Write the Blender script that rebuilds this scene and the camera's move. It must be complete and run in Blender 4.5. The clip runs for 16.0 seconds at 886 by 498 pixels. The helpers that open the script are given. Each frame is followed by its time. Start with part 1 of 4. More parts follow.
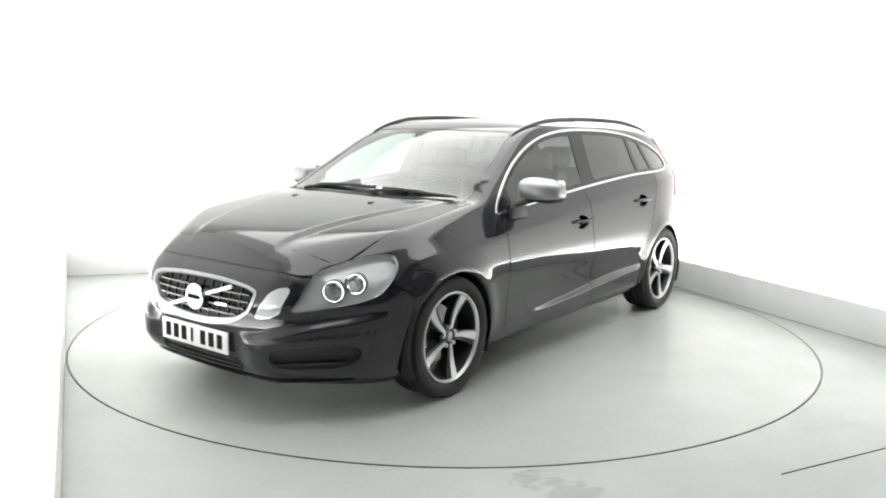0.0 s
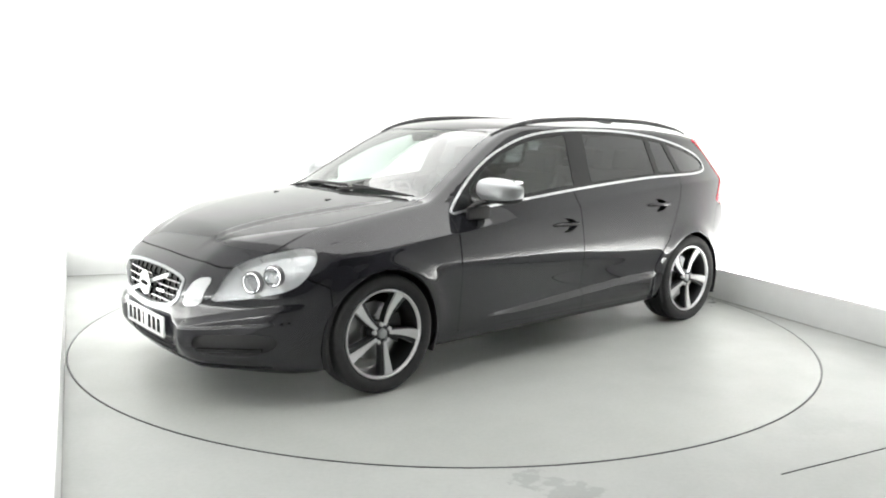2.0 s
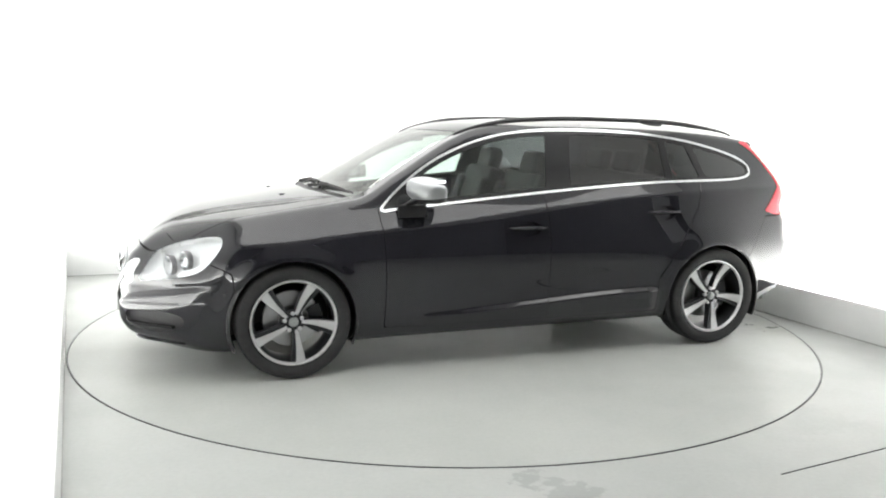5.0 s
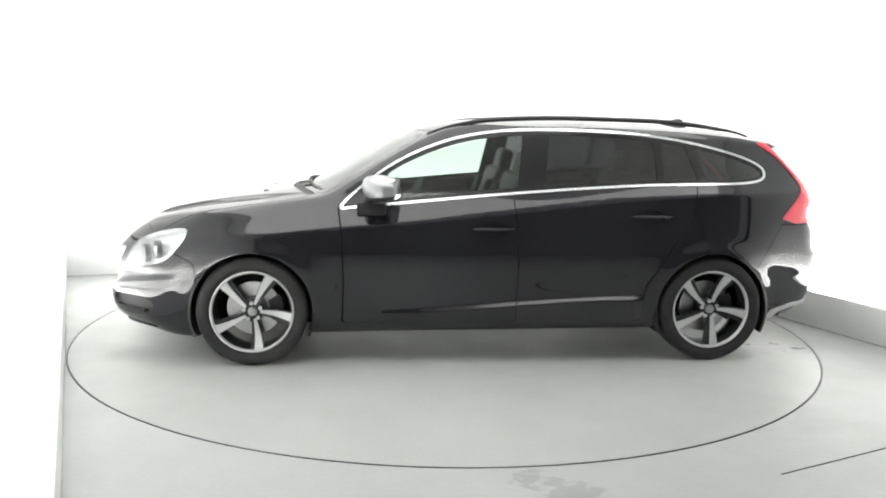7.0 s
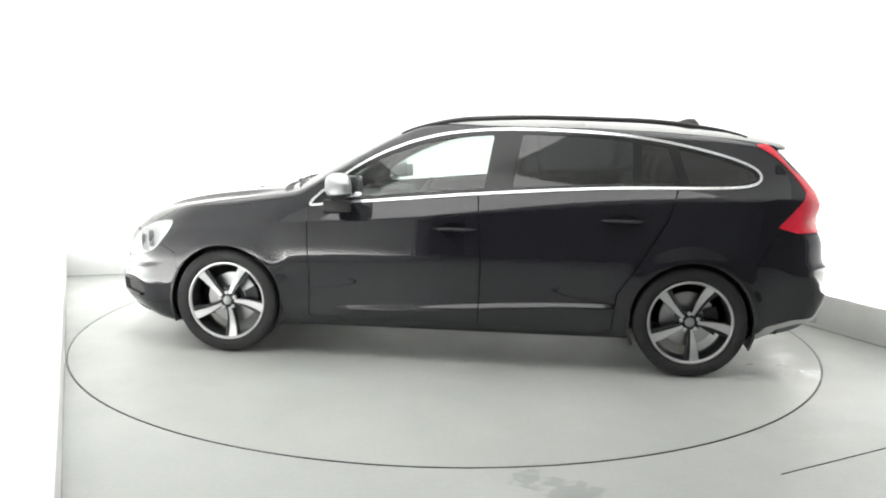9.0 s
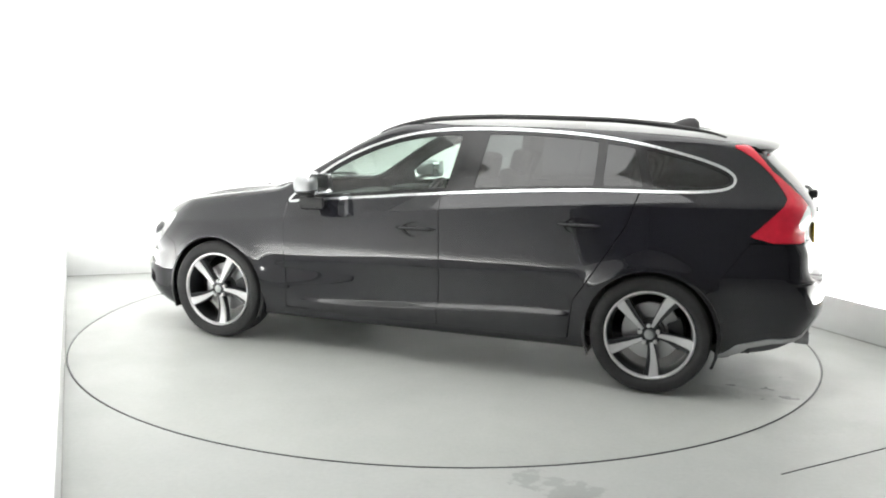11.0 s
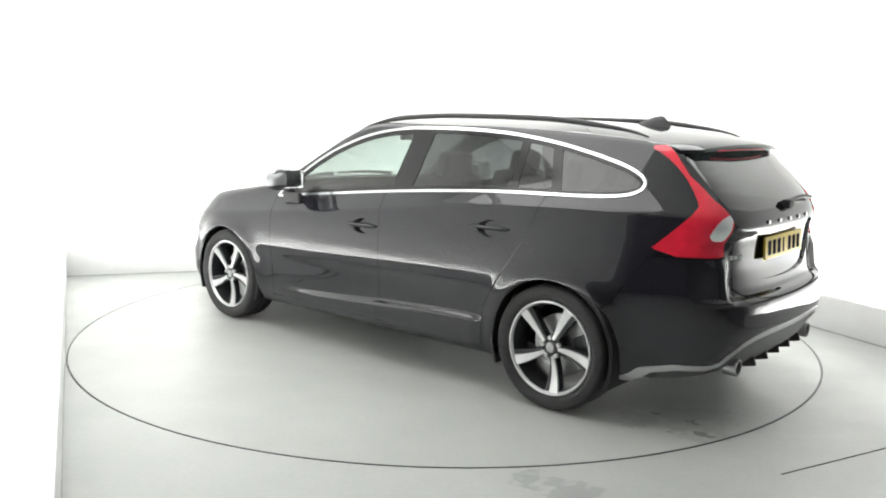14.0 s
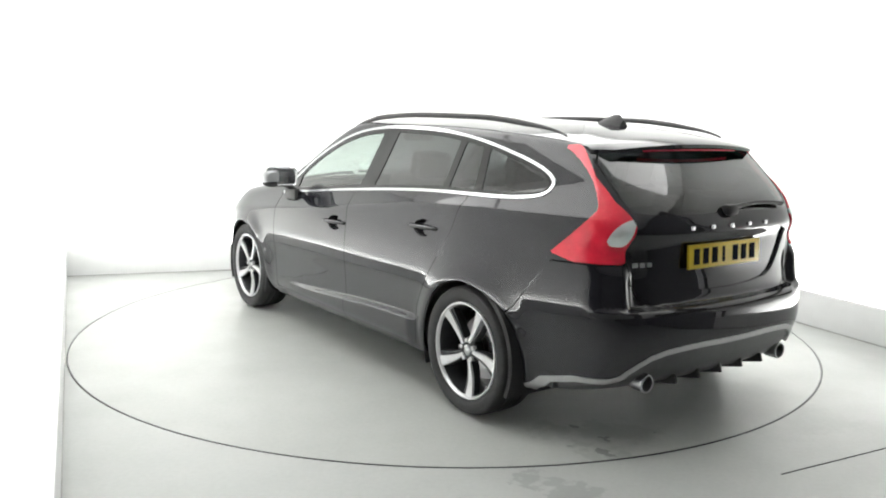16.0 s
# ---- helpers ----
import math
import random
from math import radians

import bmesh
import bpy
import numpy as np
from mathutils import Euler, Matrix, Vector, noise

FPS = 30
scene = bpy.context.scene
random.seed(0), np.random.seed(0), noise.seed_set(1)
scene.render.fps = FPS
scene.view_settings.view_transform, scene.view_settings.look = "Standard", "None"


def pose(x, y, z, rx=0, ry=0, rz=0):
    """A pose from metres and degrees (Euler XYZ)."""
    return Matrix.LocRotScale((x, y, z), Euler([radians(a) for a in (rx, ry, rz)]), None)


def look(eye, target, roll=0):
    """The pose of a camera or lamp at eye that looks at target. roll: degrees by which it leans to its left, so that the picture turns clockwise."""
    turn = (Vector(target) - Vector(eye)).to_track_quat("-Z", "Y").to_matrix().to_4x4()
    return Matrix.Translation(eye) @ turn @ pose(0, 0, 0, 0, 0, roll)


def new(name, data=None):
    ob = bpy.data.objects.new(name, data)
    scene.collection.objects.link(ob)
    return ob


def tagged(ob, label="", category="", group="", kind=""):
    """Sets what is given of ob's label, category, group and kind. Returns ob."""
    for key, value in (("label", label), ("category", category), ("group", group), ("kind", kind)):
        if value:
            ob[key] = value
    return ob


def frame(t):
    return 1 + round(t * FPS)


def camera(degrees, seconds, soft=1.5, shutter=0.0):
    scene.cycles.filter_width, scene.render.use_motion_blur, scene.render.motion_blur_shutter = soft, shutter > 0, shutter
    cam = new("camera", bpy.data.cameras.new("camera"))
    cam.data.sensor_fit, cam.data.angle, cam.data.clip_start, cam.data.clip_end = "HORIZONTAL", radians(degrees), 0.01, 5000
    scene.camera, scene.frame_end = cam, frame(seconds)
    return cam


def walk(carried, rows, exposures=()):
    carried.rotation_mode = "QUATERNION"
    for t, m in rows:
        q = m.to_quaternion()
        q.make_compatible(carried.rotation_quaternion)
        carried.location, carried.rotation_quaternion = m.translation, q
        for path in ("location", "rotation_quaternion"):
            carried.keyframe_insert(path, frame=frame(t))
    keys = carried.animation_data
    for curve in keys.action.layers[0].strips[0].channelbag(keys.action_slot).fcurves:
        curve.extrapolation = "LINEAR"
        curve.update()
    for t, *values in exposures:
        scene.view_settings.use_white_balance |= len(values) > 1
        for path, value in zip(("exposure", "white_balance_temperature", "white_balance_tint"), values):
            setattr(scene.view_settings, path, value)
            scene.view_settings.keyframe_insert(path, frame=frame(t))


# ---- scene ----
# ---- the camera and its walk ----
cam = camera(57.6, 16.0, soft=2.0)
EYE = Vector((0.0, -5.670, 1.424))
STAND = look(EYE, EYE + Vector((-0.003586, 0.98813, -0.15359)), 1.067)
walk(cam, [(0.0, STAND), (16.0, STAND)], exposures=[(0.0, 0.0), (16.0, 0.0)])

# ---- plan of the room: turntable centre is the origin ----
ROOM_TURN = 23.0          # degrees by which the walls stand askew to the camera
TABLE_R = 2.477
CEIL = 3.4
SOFTBOX, TROUGH = 86, 25   # watts; watts a metre


# ---- world and lights ----
def lights():
    world = bpy.data.worlds.new("world")
    scene.world = world
    world.use_nodes = True
    world.node_tree.nodes["Background"].inputs[0].default_value = (0.9, 0.95, 1.0, 1)
    world.node_tree.nodes["Background"].inputs[1].default_value = 0.02

    def area(name, m, sx, sy, watts, col=(1.0, 1.0, 0.985)):
        d = bpy.data.lights.new(name, "AREA")
        d.shape, d.size, d.size_y, d.energy, d.color = "RECTANGLE", sx, sy, watts, col
        ob = new(name, d)
        ob.matrix_world = m
        return ob
    turn = Matrix.Rotation(radians(ROOM_TURN), 4, "Z")
    for y in (1.2, -1.3):
        area("ceiling_softbox", turn @ pose(0, y, CEIL - 0.16, 0, 0, 0), 4.7, 2.4, SOFTBOX)
    # strip lamps in the trough between the upstands and the walls
    for p0, p1, share in (((-0.95, -3.85), (-3.41, 1.445), 0.8), ((-3.41, 1.445), (1.388, 3.102), 1.0), ((1.388, 3.102), (3.58, -1.90), 1.0)):
        d = Vector((p1[0] - p0[0], p1[1] - p0[1], 0))
        m = pose((p0[0] + p1[0]) / 2, (p0[1] + p1[1]) / 2, 0, 0, 0, math.degrees(math.atan2(d.y, d.x)))
        area("trough_lamp", m @ pose(0, 0.14, 0.06, 180, 0, 0), d.length - 0.1, 0.14, TROUGH * d.length * share)


lights()


# ---- materials ----
def material(name, base, rough=0.5, metal=0.0, coat=0.0, spread=0.0, scale=8.0, bump=0.0, bump_scale=60.0,
             alpha_ior=1.5, emit=None, coat_rough=0.03, spec=0.5, coat_ior=1.5):
    """A node material with two scales of variation in colour and roughness, and fine relief."""
    m = bpy.data.materials.new(name)
    m.use_nodes = True
    nt, b = m.node_tree, m.node_tree.nodes["Principled BSDF"]
    b.inputs["Base Color"].default_value = (*base, 1)
    b.inputs["Roughness"].default_value = rough
    b.inputs["Metallic"].default_value = metal
    b.inputs["IOR"].default_value = alpha_ior
    b.inputs["Specular IOR Level"].default_value = spec
    b.inputs["Coat Weight"].default_value = coat
    b.inputs["Coat Roughness"].default_value = coat_rough
    b.inputs["Coat IOR"].default_value = coat_ior
    if emit:
        b.inputs["Emission Color"].default_value = (*emit[:3], 1)
        b.inputs["Emission Strength"].default_value = emit[3]
    co = nt.nodes.new("ShaderNodeTexCoord")
    if spread:
        big, small = nt.nodes.new("ShaderNodeTexNoise"), nt.nodes.new("ShaderNodeTexNoise")
        big.inputs["Scale"].default_value, small.inputs["Scale"].default_value = scale * 0.12, scale
        big.inputs["Detail"].default_value = small.inputs["Detail"].default_value = 5
        mix = nt.nodes.new("ShaderNodeMath")
        mix.operation = "ADD"
        for n, k in ((big, 0), (small, 1)):
            nt.links.new(co.outputs["Object"], n.inputs["Vector"])
            nt.links.new(n.outputs["Fac"], mix.inputs[k])
        if spread:
            ramp = nt.nodes.new("ShaderNodeMapRange")
            ramp.inputs["From Min"].default_value, ramp.inputs["From Max"].default_value = 0.6, 1.4
            ramp.inputs["To Min"].default_value, ramp.inputs["To Max"].default_value = 1 - spread, 1 + spread
            mul = nt.nodes.new("ShaderNodeVectorMath")
            mul.operation = "SCALE"
            mul.inputs[0].default_value = base
            nt.links.new(mix.outputs[0], ramp.inputs["Value"])
            nt.links.new(ramp.outputs[0], mul.inputs["Scale"])
            nt.links.new(mul.outputs[0], b.inputs["Base Color"])
    if bump:
        n, bp = nt.nodes.new("ShaderNodeTexNoise"), nt.nodes.new("ShaderNodeBump")
        n.inputs["Scale"].default_value, n.inputs["Detail"].default_value = bump_scale, 4
        bp.inputs["Strength"].default_value, bp.inputs["Distance"].default_value = bump, 0.01
        nt.links.new(co.outputs["Object"], n.inputs["Vector"])
        nt.links.new(n.outputs["Fac"], bp.inputs["Height"])
        nt.links.new(bp.outputs[0], b.inputs["Normal"])
    return m


def glazing(name, tint, ior=1.5):
    """A thin pane: clear tinted body under a mirror coat, stronger at a slant."""
    m = bpy.data.materials.new(name)
    m.use_nodes = True
    nt = m.node_tree
    nt.nodes.clear()
    out, mix = nt.nodes.new("ShaderNodeOutputMaterial"), nt.nodes.new("ShaderNodeMixShader")
    clear, gloss = nt.nodes.new("ShaderNodeBsdfTransparent"), nt.nodes.new("ShaderNodeBsdfGlossy")
    facing, power, scale = nt.nodes.new("ShaderNodeLayerWeight"), nt.nodes.new("ShaderNodeMath"), nt.nodes.new("ShaderNodeMapRange")
    facing.inputs["Blend"].default_value = 0.5
    power.operation = "POWER"
    power.inputs[1].default_value = 3.3
    scale.inputs["To Min"].default_value = 2.1 * ((ior - 1) / (ior + 1)) ** 2
    clear.inputs[0].default_value = (*tint, 1)
    gloss.inputs["Roughness"].default_value = 0.015
    nt.links.new(facing.outputs["Facing"], power.inputs[0])
    nt.links.new(power.outputs[0], scale.inputs["Value"])
    nt.links.new(scale.outputs[0], mix.inputs[0])
    nt.links.new(clear.outputs[0], mix.inputs[1])
    nt.links.new(gloss.outputs[0], mix.inputs[2])
    nt.links.new(mix.outputs[0], out.inputs[0])
    return m


def floor_material(name, base, rough, stains):
    """Painted concrete: cloudy grey-green paint, scuffs, fine grit and damp stains at given spots (x, y, radius, depth)."""
    m = material(name, base, rough)
    nt, b = m.node_tree, m.node_tree.nodes["Principled BSDF"]
    co = nt.nodes.new("ShaderNodeTexCoord")

    def noisy(scale, detail=6.0):
        n = nt.nodes.new("ShaderNodeTexNoise")
        n.inputs["Scale"].default_value, n.inputs["Detail"].default_value = scale, detail
        nt.links.new(co.outputs["Object"], n.inputs["Vector"])
        return n.outputs["Fac"]

    def calc(op, a, c):
        n = nt.nodes.new("ShaderNodeMath")
        n.operation = op
        for k, v in enumerate((a, c)):
            if isinstance(v, (int, float)):
                n.inputs[k].default_value = v
            else:
                nt.links.new(v, n.inputs[k])
        return n.outputs[0]

    def ramp(v, lo, hi, a, c):
        n = nt.nodes.new("ShaderNodeMapRange")
        n.inputs["From Min"].default_value, n.inputs["From Max"].default_value = lo, hi
        n.inputs["To Min"].default_value, n.inputs["To Max"].default_value = a, c
        nt.links.new(v, n.inputs["Value"])
        return n.outputs[0]
    tone = calc("MULTIPLY", ramp(noisy(0.7), 0.35, 0.65, 0.93, 1.06), ramp(noisy(45), 0.3, 0.7, 0.97, 1.03))
    wet = None
    ragged = calc("ADD", calc("MULTIPLY", noisy(16, 10), 0.34), calc("MULTIPLY", noisy(5, 4), 0.22))
    for (x, y, r, depth) in stains:
        d = nt.nodes.new("ShaderNodeVectorMath")
        d.operation = "DISTANCE"
        d.inputs[1].default_value = (x, y, 0)
        nt.links.new(co.outputs["Object"], d.inputs[0])
        far = calc("ADD", d.outputs["Value"], calc("SUBTRACT", ragged, 0.28))
        s = ramp(far, r, r + 0.02 + 0.25 * max(0.0, 0.3 - depth), depth, 0.0)
        wet = s if wet is None else calc("MAXIMUM", wet, s)
    if wet is not None:
        tone = calc("MULTIPLY", tone, calc("SUBTRACT", 1.0, wet))
        nt.links.new(calc("SUBTRACT", ramp(noisy(3.5), 0.35, 0.65, rough * 0.85, rough * 1.15), calc("MULTIPLY", wet, 0.6)), b.inputs["Roughness"])
    mul = nt.nodes.new("ShaderNodeVectorMath")
    mul.operation = "SCALE"
    mul.inputs[0].default_value = base
    nt.links.new(tone, mul.inputs["Scale"])
    nt.links.new(mul.outputs[0], b.inputs["Base Color"])
    bp = nt.nodes.new("ShaderNodeBump")
    bp.inputs["Strength"].default_value, bp.inputs["Distance"].default_value = 0.03, 0.002
    nt.links.new(noisy(120, 3), bp.inputs["Height"])
    nt.links.new(bp.outputs[0], b.inputs["Normal"])
    return m


WALL = material("white_wall_paint", (0.78, 0.785, 0.775), 0.75, spread=0.015, scale=6)
SKIRT = material("grey_white_skirting_paint", (0.79, 0.795, 0.79), 0.5, spread=0.04, scale=9, bump=0.05)
CEILING = material("white_ceiling_paint", (0.8, 0.8, 0.79), 0.8, spread=0.02)
DARKWALL = material("dark_grey_wall_paint", (0.20, 0.20, 0.208), 0.8, spread=0.1)
FLOOR = floor_material("painted_floor", (0.40, 0.414, 0.40), 0.45, [(0.375, -2.548, 0.05, 0.25), (0.465, -2.60, 0.05, 0.24), (0.525, -2.695, 0.09, 0.25), (1.62, -1.90, 0.14, 0.07), (1.86, -1.81, 0.15, 0.09)])
TABLE = floor_material("turntable_paint", (0.40, 0.414, 0.396), 0.42,
                       [(-2.16, 0.755, 0.045, 0.2), (-2.27, 0.735, 0.05, 0.2), (-1.98, 0.75, 0.07, 0.2), (-2.09, 0.60, 0.10, 0.2), (-2.17, 0.46, 0.09, 0.16), (-1.55, 0.35, 0.12, 0.07)])
JOINT = material("grey_joint", (0.36, 0.36, 0.35), 0.8, spread=0.35, scale=14)
GAP = material("black_gap", (0.01, 0.01, 0.01), 0.9)
PAINT = material("black_car_paint", (0.0155, 0.0155, 0.0195), 0.40, coat=1.0, coat_rough=0.006, spec=0.0, coat_ior=1.60)
BLACK = material("black_plastic", (0.014, 0.014, 0.015), 0.5, spread=0.2, scale=60, bump=0.1, bump_scale=400)
GLOSSBLACK = material("gloss_black_plastic", (0.008, 0.008, 0.009), 0.15)
CHROME = material("polished_trim", (0.78, 0.79, 0.80), 0.18, metal=1.0, spread=0.05, scale=30)
SATIN = material("satin_silver", (0.38, 0.39, 0.40), 0.38, metal=0.7, spread=0.05, scale=30)
RUBBER = material("tyre_rubber", (0.022, 0.022, 0.023), 0.75, spread=0.25, scale=30, bump=0.15, bump_scale=200)
RIMDARK = material("dark_grey_wheel_paint", (0.032, 0.033, 0.036), 0.3, metal=0.4)
RIMFACE = material("machined_wheel_face", (0.66, 0.66, 0.67), 0.30, metal=0.5, spread=0.05, scale=50)
STEEL = material("brake_steel", (0.45, 0.45, 0.46), 0.35, metal=1.0, spread=0.05, scale=40)
GLASS = glazing("green_tinted_glass", (0.68, 0.76, 0.72), 1.5)
PRIVACY = glazing("dark_tinted_glass", (0.10, 0.105, 0.11), 1.5)
LENS = glazing("clear_lamp_lens", (0.93, 0.94, 0.95), 1.45)
REFLECTOR = material("lamp_reflector", (0.93, 0.94, 0.95), 0.26, metal=0.5, spread=0.05, scale=25, bump=0.5, bump_scale=28)
LAMPMASK = material("grey_lamp_mask", (0.56, 0.57, 0.58), 0.3, metal=0.3, spread=0.1, scale=40)
RED = material("red_lamp_lens", (0.78, 0.022, 0.05), 0.22, coat=1.0, coat_rough=0.02, spread=0.16, scale=22)
TRIMGREY = material("charcoal_interior_trim", (0.03, 0.031, 0.032), 0.6, spread=0.15, scale=40, bump=0.15, bump_scale=300)
SEATCLOTH = material("black_leather_seat", (0.028, 0.028, 0.029), 0.5, spread=0.2, scale=30, bump=0.2, bump_scale=250)
CREAM = material("pale_grey_headlining", (0.45, 0.45, 0.43), 0.85, spread=0.05)
MARKERSILVER = material("marker_silver", (0.55, 0.56, 0.57), 0.3, metal=0.3, coat=0.5)
PLATEWHITE = material("white_plate", (0.60, 0.60, 0.595), 0.35)
PLATEYELLOW = material("yellow_plate", (0.78, 0.56, 0.03), 0.35)
INK = material("black_plate_ink", (0.012, 0.012, 0.012), 0.85, spec=0.1)
EDGEGREY = material("silver_grey_bumper_paint", (0.50, 0.505, 0.51), 0.32, metal=0.55, spread=0.05, scale=40)
GREYPLASTIC = material("grey_diffuser_plastic", (0.10, 0.10, 0.105), 0.45, spread=0.1, scale=40)


# ---- mesh helpers ----
def solid(name, verts, faces, mat, parent=None, label="", smooth=True):
    me = bpy.data.meshes.new(name)
    me.from_pydata([tuple(v) for v in verts], [], [tuple(f) for f in faces])
    me.materials.append(mat)
    me.polygons.foreach_set("use_smooth", [smooth] * len(me.polygons))
    me.update()
    ob = new(name, me)
    if parent:
        ob.parent = parent
    if label:
        tagged(ob, label)
    return ob


def part(name, bm, mat, parent=None, label="", smooth=True, angle=35):
    """Link a bmesh as one mesh object under a thing or a part, sharp above the angle."""
    me = bpy.data.meshes.new(name)
    bmesh.ops.recalc_face_normals(bm, faces=bm.faces)
    for e in bm.edges:
        if len(e.link_faces) == 2 and e.calc_face_angle(0) > radians(angle):
            e.smooth = False
    for f in bm.faces:
        f.smooth = smooth
    bm.to_mesh(me)
    bm.free()
    me.materials.append(mat)
    ob = new(name, me)
    if parent:
        ob.parent = parent
    if label:
        tagged(ob, label)
    return ob


def block(cx, cy, cz, sx, sy, sz, bevel=0.0, turn=None, segs=2, bm=None):
    """A bevelled block added to a bmesh (a new one if none is given)."""
    own = bm or bmesh.new()
    got = bmesh.ops.create_cube(own, size=1.0)["verts"]
    bmesh.ops.scale(own, vec=(sx, sy, sz), verts=got)
    if bevel:
        edges = list({e for v in got for e in v.link_edges})
        res = bmesh.ops.bevel(own, geom=edges, offset=bevel, segments=segs, affect="EDGES", profile=0.6)
        got = list({v for f in res["faces"] for v in f.verts} | {v for v in got if v.is_valid})
    if turn is not None:
        bmesh.ops.transform(own, matrix=turn, verts=got)
    bmesh.ops.translate(own, vec=(cx, cy, cz), verts=got)
    return own


def lathe(profile, steps=64, axis="y", close=False, bm=None):
    """Turn (radius, offset) pairs about an axis."""
    own = bm or bmesh.new()
    rings = []
    for (r, o) in profile:
        ring = []
        for k in range(steps):
            a = 2 * math.pi * k / steps
            ring.append(own.verts.new((r * math.cos(a), o, r * math.sin(a)) if axis == "y" else
                                      (r * math.cos(a), r * math.sin(a), o)))
        rings.append(ring)
    pairs = list(zip(rings, rings[1:])) + ([(rings[-1], rings[0])] if close else [])
    for a, c in pairs:
        for k in range(steps):
            own.faces.new((a[k], a[(k + 1) % steps], c[(k + 1) % steps], c[k]))
    return own


def tube(points, radius, sides=8, squash=1.0, bm=None, taper=False):
    """A round bar along points, capped."""
    own = bm or bmesh.new()
    pts = [Vector(p) for p in points]
    rings = []
    for i, p in enumerate(pts):
        d = (pts[min(i + 1, len(pts) - 1)] - pts[max(i - 1, 0)]).normalized()
        side = d.cross(Vector((0, 0, 1)))
        side = side.normalized() if side.length > 1e-4 else Vector((1, 0, 0))
        up = side.cross(d).normalized()
        r = radius * (min(1.0, 0.35 + 4 * min(i, len(pts) - 1 - i) / len(pts)) if taper else 1.0)
        rings.append([own.verts.new(p + side * math.cos(2 * math.pi * k / sides) * r
                                    + up * math.sin(2 * math.pi * k / sides) * r * squash) for k in range(sides)])
    for a, c in zip(rings, rings[1:]):
        for k in range(sides):
            own.faces.new((a[k], a[(k + 1) % sides], c[(k + 1) % sides], c[k]))
    own.faces.new(rings[0][::-1])
    own.faces.new(rings[-1])
    return own


# ---- the room ----
def room():
    turn = Matrix.Rotation(radians(ROOM_TURN), 4, "Z")

    def wall(name, x0, x1, y0, y1, z0, z1, mat, label, bevel=0.004):
        bm = block((x0 + x1) / 2, (y0 + y1) / 2, (z0 + z1) / 2, x1 - x0, y1 - y0, z1 - z0, bevel)
        ob = part(name, bm, mat, None, label)
        ob.matrix_world = turn
        return tagged(ob, kind="structure")
    # low upstands stand tangent to the turntable; the lit walls rise a lamp trough behind them
    def run(name, p0, p1, back, thick, z0, z1, mat, label):
        """A straight wall from p0 to p1 whose near face lies 'back' metres behind that line (to the left of its way)."""
        d = Vector((p1[0] - p0[0], p1[1] - p0[1], 0))
        bm = block(d.length / 2, back + thick / 2, (z0 + z1) / 2, d.length, thick, z1 - z0, 0.004)
        ob = part(name, bm, mat, None, label)
        ob.matrix_world = pose(p0[0], p0[1], 0, 0, 0, math.degrees(math.atan2(d.y, d.x)))
        return tagged(ob, kind="structure")
    gap, up, RW, FR, BK = 0.30, 0.256, 3.2, -8.0, 3.6
    A, B, C, D = (-0.846, -4.09), (-3.41, 1.445), (1.388, 3.102), (3.766, -2.32)
    text = "low grey-white boarded upstand hiding the wall lights"
    lit = "plain white studio wall washed with light from below"
    for nm, p0, p1 in (("left", A, B), ("back", B, C), ("right", C, D)):
        run("upstand_" + nm, p0, p1, 0.0, 0.03, 0.0, up, SKIRT, text)
        # thin joint strip along the foot, darker than the upstand and uneven in tone
        run("upstand_joint_" + nm, p0, p1, -0.004, 0.004, 0.0, 0.007, JOINT, "thin darker joint line at the foot of the upstand")
        e = (Vector(p1) - Vector(p0)).normalized()
        q0 = Vector(p0) - e * (0.0 if nm == "left" else gap + 0.1)
        q1 = Vector(p1) + e * (0.0 if nm == "right" else gap + 0.1)
        run("wall_" + nm, q0, q1, gap, 0.2, 0.0, CEIL, WALL, lit)
    run("wall_right_front", D, (5.72, -6.78), 0.0, 0.2, 0.0, CEIL, DARKWALL, "dark grey wall of the dim hall")
    # dim space behind the camera
    wall("wall_left_rear", -5.6, -5.4, FR, -3.55, 0, CEIL, DARKWALL, "dark grey wall of the dim hall")
    wall("wall_left_return", -5.4, -2.62, -3.55, -3.35, 0, CEIL, DARKWALL, "dark grey wall of the dim hall")
    wall("wall_front", -5.6, RW + 1.0, FR - 0.2, FR, 0, CEIL, DARKWALL, "dark grey wall of the dim hall")
    ce = wall("ceiling", -5.6, RW + 1.0, FR, BK + 0.2, CEIL, CEIL + 0.15, CEILING, "plain white studio ceiling")
    # floor: one sheet with a round hole for the turntable
    bm = bmesh.new()
    n = 160
    ring = [bm.verts.new((math.cos(2 * math.pi * k / n) * (TABLE_R + 0.003), math.sin(2 * math.pi * k / n) * (TABLE_R + 0.003), 0)) for k in range(n)]
    low = [bm.verts.new((v.co.x, v.co.y, -0.08)) for v in ring]
    out = [bm.verts.new((math.cos(2 * math.pi * k / n) * 14, math.sin(2 * math.pi * k / n) * 14, 0)) for k in range(n)]
    for k in range(n):
        j = (k + 1) % n
        bm.faces.new((ring[k], out[k], out[j], ring[j]))
        bm.faces.new((ring[j], low[j], low[k], ring[k]))
    tagged(part("floor", bm, FLOOR, None, "pale grey-green painted concrete floor with damp stains"), kind="structure")
    bm = bmesh.new()
    bmesh.ops.create_circle(bm, cap_ends=True, segments=64, radius=3.0)
    bmesh.ops.translate(bm, vec=(0, 0, -0.08), verts=bm.verts)
    tagged(part("floor_pit", bm, GAP, None, "dark pit under the turntable"), kind="structure")
